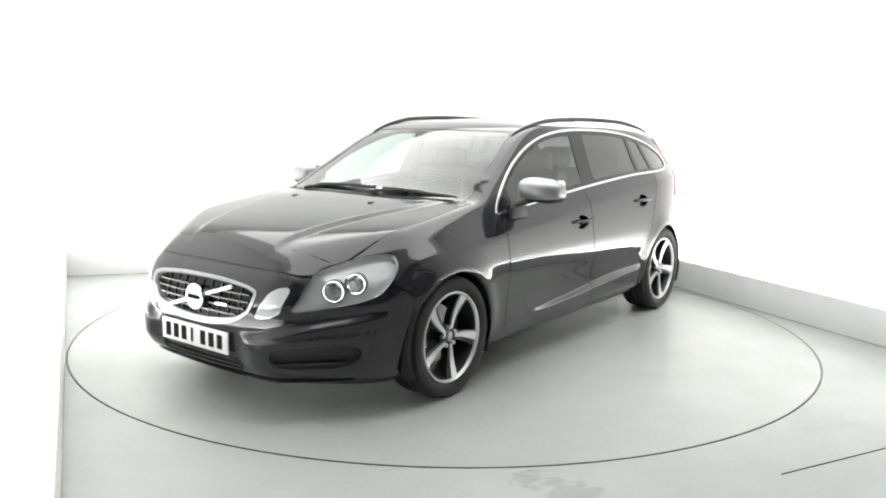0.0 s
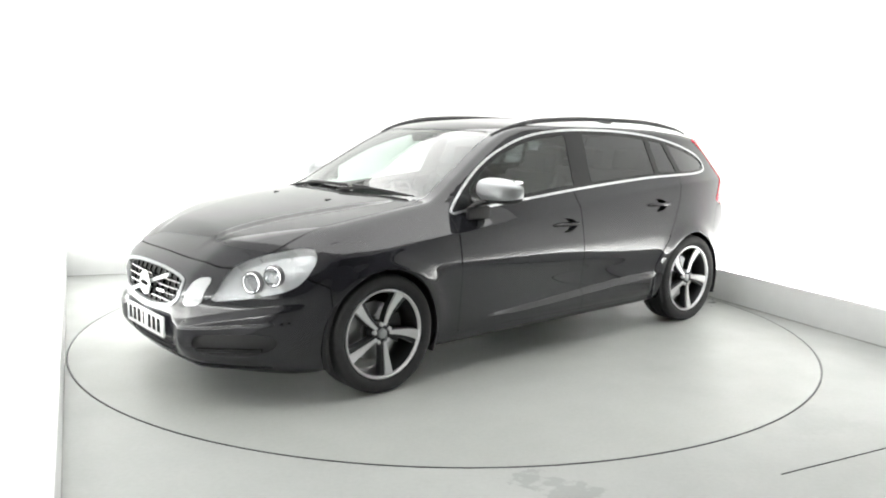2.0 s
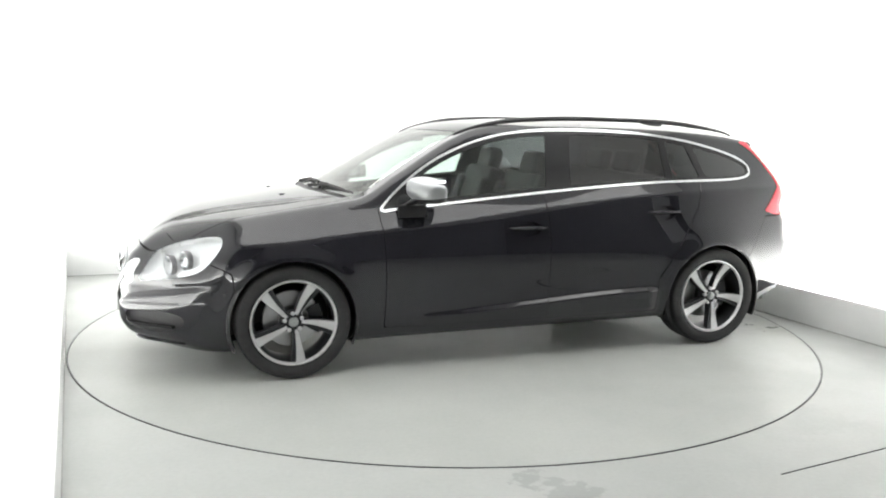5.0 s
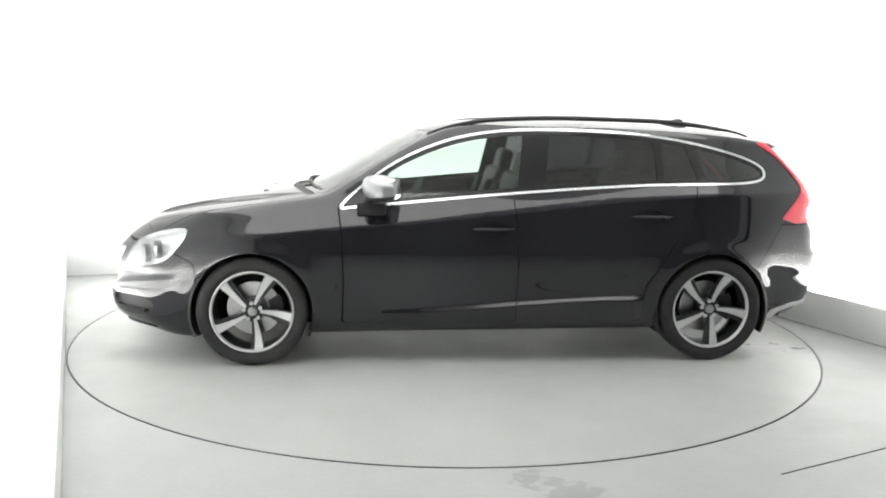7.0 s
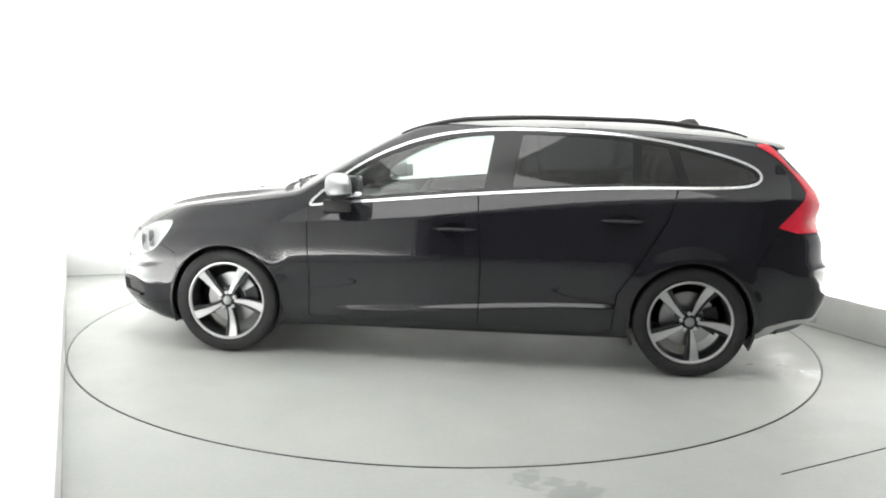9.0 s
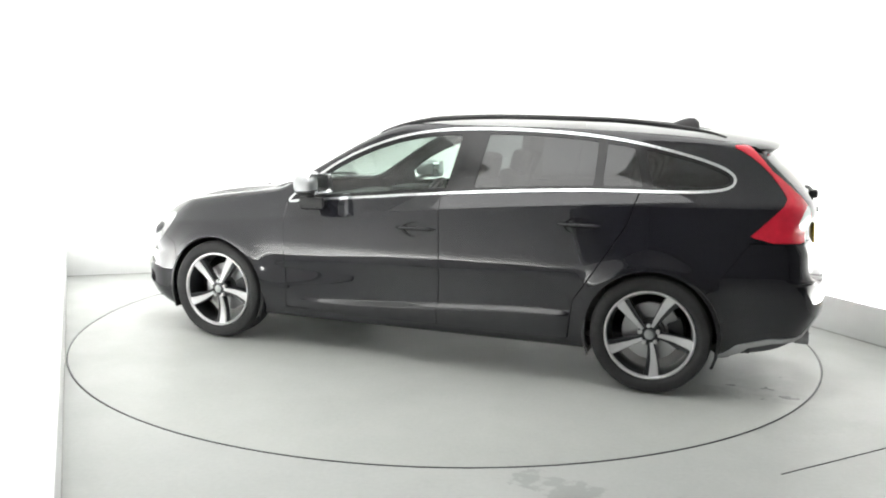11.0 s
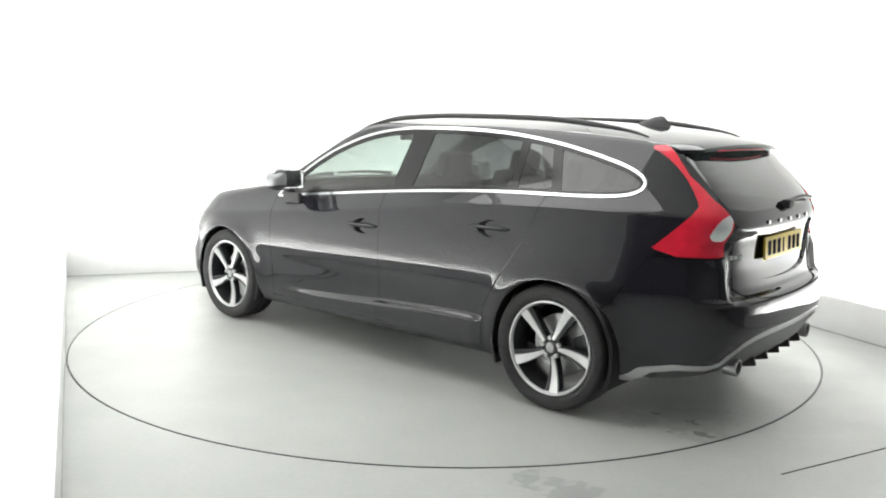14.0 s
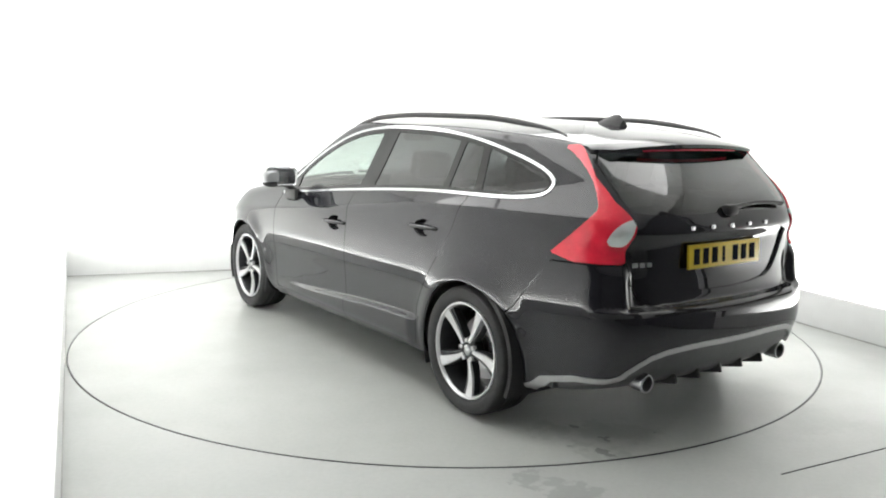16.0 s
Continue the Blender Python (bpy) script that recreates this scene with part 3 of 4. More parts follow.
def on_nose(y, z, out=0.0):
    """A point of the front face at (y, z), moved forward by out."""
    p = settle(np.array([[float(NOSE(z)) - float(prow(abs(y))), y, z]]))[0]
    return Vector((p[0] + out, y, z))


def on_tail(y, z, out=0.0):
    p = float(TAIL(z)) + 0.10 * y * y + 0.47 * abs(y) ** 5
    return Vector((p - out, y, z))


def on_side(x, z, out=0.0, s=1):
    return Vector((x, s * (float(side_of(x, z)) + out), z))


# ---- wheels ----
def wheel_meshes():
    """Meshes that the four wheels share: name, mesh."""
    made = []
    R = WHEEL_R
    # tyre: tread with grooves, shoulders and sidewall
    prof = [(0.236, -0.085), (0.262, -0.108), (0.292, -0.112), (0.311, -0.104), (R - 0.003, -0.088), (R, -0.06)]
    for g in (-0.042, 0.0, 0.042):
        prof += [(R, g - 0.007), (R - 0.008, g - 0.006), (R - 0.008, g + 0.006), (R, g + 0.007)]
    prof += [(R, 0.06), (R - 0.003, 0.088), (0.311, 0.104), (0.306, 0.1075), (0.300, 0.1085), (0.292, 0.112), (0.27, 0.1105), (0.262, 0.108), (0.247, 0.098), (0.238, 0.085)]
    made.append(("tyre", lathe(prof, 96), RUBBER))
    made.append(("rim", lathe([(0.238, 0.086), (0.243, 0.098), (0.240, 0.103), (0.234, 0.103), (0.229, 0.096), (0.226, 0.088)], 96, close=True), RIMFACE))
    made.append(("brake_disc", lathe([(0.001, 0.0), (0.07, 0.0), (0.075, -0.012), (0.158, -0.012), (0.160, -0.016), (0.160, -0.034), (0.05, -0.034)], 64), STEEL))
    bm = bmesh.new()
    rings = []
    for k in range(9):
        a = radians(150 + 60 * k / 8)
        rings.append([bm.verts.new((r * math.cos(a), o, r * math.sin(a))) for r, o in ((0.095, 0.012), (0.172, 0.012), (0.180, 0.0), (0.180, -0.05), (0.095, -0.05))])
    for a, c in zip(rings, rings[1:]):
        for k in range(5):
            bm.faces.new((a[k], a[(k + 1) % 5], c[(k + 1) % 5], c[k]))
    bm.faces.new(rings[0][::-1])
    bm.faces.new(rings[-1])
    made.append(("brake_caliper", bm, RIMDARK))
    made.append(("hub_cap", lathe([(0.001, 0.089), (0.020, 0.088), (0.026, 0.084), (0.028, 0.074), (0.026, 0.06)], 32), SATIN))
    # spoke: dark pocketed body and bright machined blade
    def spoke(face):
        bm = bmesh.new()
        rows = []
        n = 9
        for i in range(n):
            t = i / (n - 1)
            r = 0.045 + (0.232 - 0.045) * t
            mid = radians(-6 + 7 * t)
            lead = 0.004 + 0.008 * t if face else 0.018 + 0.026 * t ** 1.2
            trail = 0.014 + 0.030 * t ** 1.2 if face else 0.017 + 0.032 * t ** 1.2
            depth = 0.084 + 0.012 * t - 0.010 * math.sin(math.pi * t)
            top = depth if face else depth - 0.006
            low = depth - 0.010 if face else depth - 0.050 + 0.01 * t
            c, s = math.cos(mid), math.sin(mid)
            row = []
            for (w, o) in ((lead, low), (lead * 0.92, top), (-trail * 0.92, top - (0.0 if face else 0.004)), (-trail, low)):
                row.append(bm.verts.new((r * c - w * s, o, r * s + w * c)))
            rows.append(row)
        for a, b in zip(rows, rows[1:]):
            for k in range(4):
                bm.faces.new((a[k], a[(k + 1) % 4], b[(k + 1) % 4], b[k]))
        bm.faces.new(rows[0][::-1])
        bm.faces.new(rows[-1])
        return bm
    made.append(("spoke", spoke(False), RIMDARK))
    made.append(("spoke_face", spoke(True), RIMFACE))
    made.append(("wheel_bolt", lathe([(0.001, 0.088), (0.0090, 0.088), (0.0115, 0.085), (0.0115, 0.055)], 10), RIMFACE))
    out = {}
    for nm, bm, mat in made:
        ob = part(nm, bm, mat)
        out[nm] = ob.data
        bpy.data.objects.remove(ob)
    return out


def wheels(car):
    meshes = wheel_meshes()
    barrel = None
    for ax in (AXLE, -AXLE):
        for s in (1, -1):
            if barrel is None:
                bm = lathe([(0.236, -0.09), (0.226, -0.08), (0.215, -0.03), (0.212, 0.03), (0.222, 0.075), (0.230, 0.094)], 96)
                lathe([(0.001, 0.074), (0.055, 0.074), (0.062, 0.066), (0.062, 0.02), (0.001, 0.02)], 48, bm=bm)
                w = part("wheel", bm, RIMDARK, car, "five-spoke alloy wheel with machined silver spoke faces and a black tyre")
                barrel = w.data
            else:
                w = new("wheel", barrel)
                w.parent = car
                tagged(w, "five-spoke alloy wheel with machined silver spoke faces and a black tyre")
            w.matrix_basis = pose(ax, s * 0.792, WHEEL_R, 0, 0, 0 if s > 0 else 180)

            def sub(nm, m=Matrix.Identity(4)):
                o = new(nm, meshes[nm])
                o.parent = w
                o.matrix_basis = m
            for nm in ("tyre", "rim", "brake_disc", "brake_caliper", "hub_cap"):
                sub(nm)
            first = 48 if s > 0 else 132
            for k in range(5):
                m = Matrix.Rotation(radians(-(first - 72 * k)), 4, "Y")
                sub("spoke", m)
                sub("spoke_face", m)
                sub("wheel_bolt", Matrix.Rotation(radians(-(first + 36 - 72 * k)), 4, "Y") @ Matrix.Translation((0.050, 0, 0)))
            # liner of the wheel well
            bm = bmesh.new()
            rings = []
            for k in range(25):
                a = radians(-24 + 228 * k / 24)
                rings.append([bm.verts.new((r * math.cos(a), o, r * math.sin(a))) for r, o in
                              ((ARCH_R - 0.004, 0.108), (ARCH_R + 0.012, 0.100), (ARCH_R + 0.012, -0.24), (0.05, -0.24))])
            for a, c in zip(rings, rings[1:]):
                for k in range(3):
                    bm.faces.new((a[k], a[k + 1], c[k + 1], c[k]))
            o = part("wheel_arch_liner", bm, BLACK, car, "black plastic wheel arch liner")
            o.matrix_basis = pose(ax, s * 0.792, WHEEL_R, 0, 0, 0 if s > 0 else 180)


# ---- cabin ----
def cabin(car):
    bm = block(-0.45, 0, 0.27, 2.9, 1.55, 0.04, 0.01)
    part("cabin_floor", bm, TRIMGREY, car)
    bm = block(0.86, 0, 0.80, 0.42, 1.50, 0.22, 0.07, segs=4)
    block(0.66, 0, 0.60, 0.30, 0.30, 0.5, 0.05, bm=bm)
    part("dashboard", bm, TRIMGREY, car, "charcoal soft-touch dashboard")
    bm = block(0.56, -0.36, 0.93, 0.20, 0.36, 0.07, 0.03, segs=3)
    part("instrument_hood", bm, TRIMGREY, car)
    # steering wheel on the right-hand side
    tilt = pose(0.40, -0.37, 0.86, 0, 62, 0)
    bm = bmesh.new()
    n, m2 = 40, 8
    ring = []
    for i in range(n):
        a = 2 * math.pi * i / n
        ring.append([bm.verts.new(((0.18 + 0.014 * math.cos(2 * math.pi * j / m2)) * math.cos(a), (0.18 + 0.014 * math.cos(2 * math.pi * j / m2)) * math.sin(a),
                                   0.014 * math.sin(2 * math.pi * j / m2))) for j in range(m2)])
    for i in range(n):
        for j in range(m2):
            bm.faces.new((ring[i][j], ring[(i + 1) % n][j], ring[(i + 1) % n][(j + 1) % m2], ring[i][(j + 1) % m2]))
    block(0, 0, 0.015, 0.14, 0.13, 0.05, 0.02, bm=bm)
    for a in (90, 210, 330):
        block(0.11 * math.cos(radians(a)), 0.11 * math.sin(radians(a)), 0.0, 0.15, 0.035, 0.02, 0.006, turn=Matrix.Rotation(radians(a), 4, "Z"), bm=bm)
    o = part("steering_wheel", bm, TRIMGREY, car, "black three-spoke steering wheel")
    o.matrix_basis = tilt

    def seat(x, y, wide, back):
        bm = block(x + 0.16, y, 0.52, 0.52, wide, 0.16, 0.05, segs=3)
        lean = Matrix.Rotation(radians(-20), 4, "Y")
        block(x - 0.17, y, 0.83, 0.13, wide, back, 0.05, turn=lean, segs=3, bm=bm)
        for w in (-1, 1):
            block(x - 0.13, y + w * (wide / 2 - 0.04), 0.80, 0.16, 0.09, back * 0.8, 0.035, turn=lean, segs=3, bm=bm)
        ob = part("seat", bm, SEATCLOTH, car, "black leather seat")
        return ob

    def headrest(x, y, ob):
        bm = block(x - 0.295, y, 1.17, 0.10, 0.25, 0.17, 0.045, turn=Matrix.Rotation(radians(-14), 4, "Y"), segs=3)
        for w in (-0.05, 0.05):
            tube([(x - 0.28, y + w, 1.10), (x - 0.255, y + w, 1.02)], 0.007, bm=bm)
        part("headrest", bm, SEATCLOTH, ob)
    for y in (0.37, -0.37):
        headrest(0.0, y, seat(0.0, y, 0.50, 0.60))
    ob = seat(-0.92, 0.0, 1.30, 0.56)
    for y in (0.40, 0.0, -0.40):
        headrest(-0.95, y, ob)
    bm = block(-1.62, 0, 0.95, 0.75, 1.20, 0.02, 0.006)
    part("load_cover", bm, TRIMGREY, car, "black roller load cover")
    for s in (1, -1):
        bm = block(0.36, s * 0.77, 0.62, 0.98, 0.05, 0.56, 0.02)
        block(-0.66, s * 0.77, 0.64, 0.92, 0.05, 0.60, 0.02, bm=bm)
        part("door_lining", bm, TRIMGREY, car)
    bm = block(0.42, 0, 1.335, 0.05, 0.23, 0.06, 0.02, segs=3)
    part("interior_mirror", bm, TRIMGREY, car)


# ---- outer fittings ----
def fittings(car, doors, tailgate):
    # door mirrors
    for s in (1, -1):
        cap = bmesh.new()
        bmesh.ops.create_uvsphere(cap, u_segments=36, v_segments=20, radius=1.0)
        for v in cap.verts:
            x, y, z = v.co
            q = lambda a, p: math.copysign(abs(a) ** p, a)
            x, y, z = q(x, 0.75), q(y, 0.72), q(z, 0.72)
            v.co = (0.642 + (0.098 * x if x > 0 else 0.062 * x) - 0.035 * y, s * (0.965 + 0.122 * y), 1.055 + 0.070 * z - 0.012 * y)
        low = cap.copy()
        bmesh.ops.bisect_plane(cap, geom=cap.verts[:] + cap.edges[:] + cap.faces[:], plane_co=(0.6, 0.9 * s, 1.018), plane_no=(0.10, 0, 1), clear_inner=True)
        bmesh.ops.bisect_plane(low, geom=low.verts[:] + low.edges[:] + low.faces[:], plane_co=(0.6, 0.9 * s, 1.0165), plane_no=(0.10, 0, 1), clear_outer=True)
        tube([(0.72, s * 0.815, 0.955), (0.705, s * 0.86, 0.978), (0.67, s * 0.92, 1.0), (0.65, s * 0.97, 1.012)], 0.030, 10, 0.55, bm=low)
        house = part("door_mirror", low, BLACK, car, "door mirror with a satin silver cap on a black foot")
        part("mirror_cap", cap, SATIN, house, "satin silver mirror cap")
        bm = block(0.580, s * 0.968, 1.056, 0.012, 0.205, 0.118, 0.03, turn=Matrix.Rotation(radians(-12 * s), 4, "Z") @ Matrix.Rotation(radians(2), 4, "Y"), segs=3)
        part("mirror_glass", bm, CHROME, house, "mirror glass")
        # triangle base on the door
        bm = block(0.70, s * 0.842, 0.925, 0.17, 0.03, 0.075, 0.015)
        part("mirror_foot", bm, BLACK, house)
        # roof rail
        pts = [(0.36, 1.360), (0.30, 1.385), (0.13, 1.428), (-0.08, 1.457), (-0.5, 1.472), (-1.05, 1.464), (-1.53, 1.418), (-1.66, 1.392), (-1.70, 1.378)]
        c = curve(pts)
        bm = tube([(x, s * (0.588 - 0.02 * ((x + 0.6) / 1.0) ** 2), float(c(x))) for x in np.linspace(0.36, -1.70, 40)], 0.017, 8, 0.9, taper=True)
        part("roof_rail", bm, BLACK, car, "black roof rail")
        # door handles bridge their cups
        for (x0, z0), leaf in zip(HANDLES, doors[s]):
            pts = [on_side(x0 + 0.125 - 0.25 * k / 12, z0 + 0.004, 0.004 + 0.026 * math.sin(math.pi * k / 12) ** 0.5, s) for k in range(13)]
            part("door_handle", tube(pts, 0.0150, 10, 0.8, taper=True), PAINT, leaf, "glossy black door handle")
    # spoiler
    bm = bmesh.new()
    rows = []
    for i in range(29):
        y = -0.575 + 1.15 * i / 28
        ay = abs(y)
        tip = -1.99 + 0.24 * ay ** 2.2 + 0.05 * max(ay - 0.5, 0) / 0.075
        row = []
        for (t, top) in ((0.0, 1), (0.3, 1), (0.6, 1), (0.9, 1), (1.0, 1), (1.0, 0), (0.7, 0), (0.3, 0)):
            x = -1.66 + (tip + 1.66) * t
            z = float(TOP(x)) - 0.065 * (ay / 0.65) ** 2.2 + 0.004
            if t > 0.95:
                z -= 0.008
            z -= 0 if top else 0.016 + 0.05 * (1 - t)
            row.append(bm.verts.new((x, y, z)))
        rows.append(row)
    for a, c in zip(rows, rows[1:]):
        for k in range(8):
            bm.faces.new((a[k], a[(k + 1) % 8], c[(k + 1) % 8], c[k]))
    bm.faces.new(rows[0][::-1])
    bm.faces.new(rows[-1])
    sp = part("roof_spoiler", bm, PAINT, car, "black roof spoiler over the rear window", angle=50)
    bm = band([(-1.975 + 0.24 * abs(y) ** 2.2, y, 1.322 - 0.05 * abs(y) ** 2.2) for y in np.linspace(-0.33, 0.33, 13)], 0.012, 0.006)
    part("brake_light_strip", bm, RED, sp, "red high-level brake light strip")
    # shark-fin aerial
    bm = bmesh.new()
    rows = []
    for i in range(13):
        t = i / 12
        x = -1.345 - 0.175 * t
        h = 0.050 * math.sin(math.pi * min(t * 0.62 + 0.02, 0.5)) ** 1.3 * (1 if t < 0.85 else 1 - 0.5 * (t - 0.85) / 0.15)
        w = 0.030 * math.sin(math.pi * min(0.15 + t * 0.6, 0.5))
        base = float(TOP(x)) - 0.004
        rows.append([bm.verts.new((x, w * math.cos(a) * (1 - 0.55 * math.sin(a) ** 2), base + (h + 0.012) * math.sin(a))) for a in (0, 0.5, 1.0, math.pi / 2, math.pi - 1.0, math.pi - 0.5, math.pi)])
    for a, c in zip(rows, rows[1:]):
        for k in range(6):
            bm.faces.new((a[k], a[k + 1], c[k + 1], c[k]))
    bm.faces.new(rows[-1])
    part("roof_aerial", bm, BLACK, car, "black shark-fin roof aerial")
    # windscreen wipers and cowl
    for y0, y1 in ((0.16, 0.62), (-0.42, 0.10)):
        pts = []
        for k in range(9):
            y = y0 + (y1 - y0) * k / 8
            x = 1.155 - 0.28 * y * y - 0.055
            pts.append((x, y, float(TOP(x + 0.28 * y * y)) - 0.040 * (abs(y) / 0.65) ** 2.2 + 0.016))
        bm = tube(pts, 0.010, 6)
        tube([(pts[0][0] + 0.07, pts[0][1] - 0.05, pts[0][2] - 0.02), pts[2], pts[4]], 0.011, 6, bm=bm)
        part("wiper", bm, BLACK, car, "black windscreen wiper")
    for s in (1, -1):
        p = (1.36, s * 0.30, float(TOP(1.36)) + 0.004)
        bm = block(*p, 0.035, 0.022, 0.012, 0.004)
        part("washer_jet", bm, BLACK, car)
    # splitter lip under the front bumper
    pts = []
    for k in range(33):
        y = -0.74 + 1.48 * k / 32
        pts.append(on_nose(y, 0.188 + 0.012 * (abs(y) / 0.7) ** 3, 0.004))
    part("front_lip", tube(pts, 0.015, 8, 0.5, taper=True), GLOSSBLACK, car, "glossy black front lip")
    # rear wiper
    pts = [on_tail(-0.02 - 0.44 * k / 8, 1.062 + 0.016 * math.sin(math.pi * k / 8), 0.020) for k in range(9)]
    bm = tube(pts, 0.011, 6)
    block(pts[0].x, -0.01, 1.055, 0.05, 0.07, 0.05, 0.015, bm=bm)
    part("rear_wiper", bm, BLACK, tailgate, "black rear wiper")
    # exhaust tips
    for s in (1, -1):
        bm = lathe([(0.034, 0.0), (0.040, 0.0), (0.042, 0.006), (0.040, 0.07), (0.035, 0.07)], 32, close=True)
        o = part("exhaust_tip", bm, STEEL, car, "round polished exhaust tip")
        o.matrix_basis = pose(-2.195, s * 0.495, 0.306, 0, 0, -90)
        bm = lathe([(0.001, 0.05), (0.038, 0.05)], 24)
        d = part("exhaust_bore", bm, GAP, o)
    # fins of the diffuser
    for y in (-0.32, -0.16, 0.0, 0.16, 0.32):
        bm = block(-2.135, y, 0.285, 0.15, 0.014, 0.045, 0.005, turn=Matrix.Rotation(radians(14), 4, "Y"))
        part("diffuser_fin", bm, BLACK, car)


def plates_and_badges(car, tailgate, grille):
    def plate(nm, x, z, out, mat, tilt, label):
        root = part(nm, block(0, 0, 0, 0.012, 0.52, 0.111, 0.004), mat, car, label)
        root.matrix_basis = pose(x, 0 if out > 0 else 0.012, z, 0, tilt, 0)
        for k in range(7):
            y = (-0.205 + 0.064 * k + (0.022 if k > 3 else 0)) * out
            part("plate_bar", block(0.0065 * out, y, 0, 0.003, 0.040 if k != 3 else 0.018, 0.072, 0.001), INK, root, "plain black bar")
        return root
    plate("number_plate", 2.318, 0.362, 1, PLATEWHITE, 0, "white number plate with plain black bars")
    plate("number_plate", -2.190, 0.852, -1, PLATEYELLOW, 3, "yellow number plate with plain black bars")
    # front badge: ring with a plain bar, and the slanting strap
    strap = band([on_nose(-0.235 + 0.47 * k / 8, 0.478 + 0.155 * k / 8, 0.002) for k in range(9)], 0.010, 0.019)
    part("grille_strap", strap, SATIN, grille, "slanting silver grille strap")
    bm = lathe([(0.040, 0.0), (0.062, 0.0), (0.066, 0.006), (0.062, 0.014), (0.044, 0.014), (0.040, 0.008)], 40, close=True)
    badge = part("front_badge", bm, CHROME, car, "round silver front badge")
    badge.matrix_basis = pose(2.303, 0, 0.556, 0, 0, -90)
    part("badge_disc", lathe([(0.001, 0.010), (0.041, 0.010), (0.041, 0.0)], 32), SATIN, badge)
    part("badge_band", block(0, 0.014, 0, 0.10, 0.006, 0.020, 0.003), INK, badge)
    p = on_nose(0.19, 0.545, 0.004)
    o = part("grille_emblem", block(0, 0, 0, 0.010, 0.075, 0.016, 0.003), CHROME, grille, "small silver grille emblem")
    o.matrix_basis = pose(p.x, p.y, p.z, 0, 0, 8)
    # five small marks spaced across the tailgate, and a low mark
    for k in range(5):
        y = 0.262 - 0.134 * k
        p = on_tail(y, 0.985, 0.004)
        part("tailgate_mark", block(p.x, y, 0.985, 0.006, 0.024, 0.019, 0.003), CHROME, tailgate, "small silver mark")
    for k, w in enumerate((0.028, 0.024, 0.024)):
        y = 0.552 - 0.034 * k
        p = on_tail(y, 0.833, 0.003)
        o = part("model_mark", block(0, 0, 0, 0.005, w, 0.020, 0.002), SATIN, tailgate, "small silver mark")
        o.matrix_basis = pose(p.x, y, 0.833, 0, 0, -18)
    # grille bars
    for k in range(4):
        z = 0.502 + 0.034 * k
        half = 0.295 + 0.055 * min(k / 2, 1) - 0.02 * (k == 0)
        part("grille_bar", band([on_nose(-half + 2 * half * i / 12, z, -0.018) for i in range(13)], 0.022, 0.008), GLOSSBLACK, grille)
    for k in range(9):
        y = -0.28 + 0.07 * k
        lo = 0.468 + 0.10 * max(abs(y) - 0.1, 0) ** 1.3 * 3
        part("grille_bar", band([on_nose(y, lo + (0.635 - lo) * i / 4, -0.026) for i in range(5)], 0.012, 0.006, up=(0, 1, 0)), GLOSSBLACK, grille)
    for k in range(3):
        part("intake_bar", band([on_nose(-0.27 + 0.54 * i / 10, 0.228 + 0.026 * k, -0.012) for i in range(11)], 0.02, 0.006), BLACK, car)


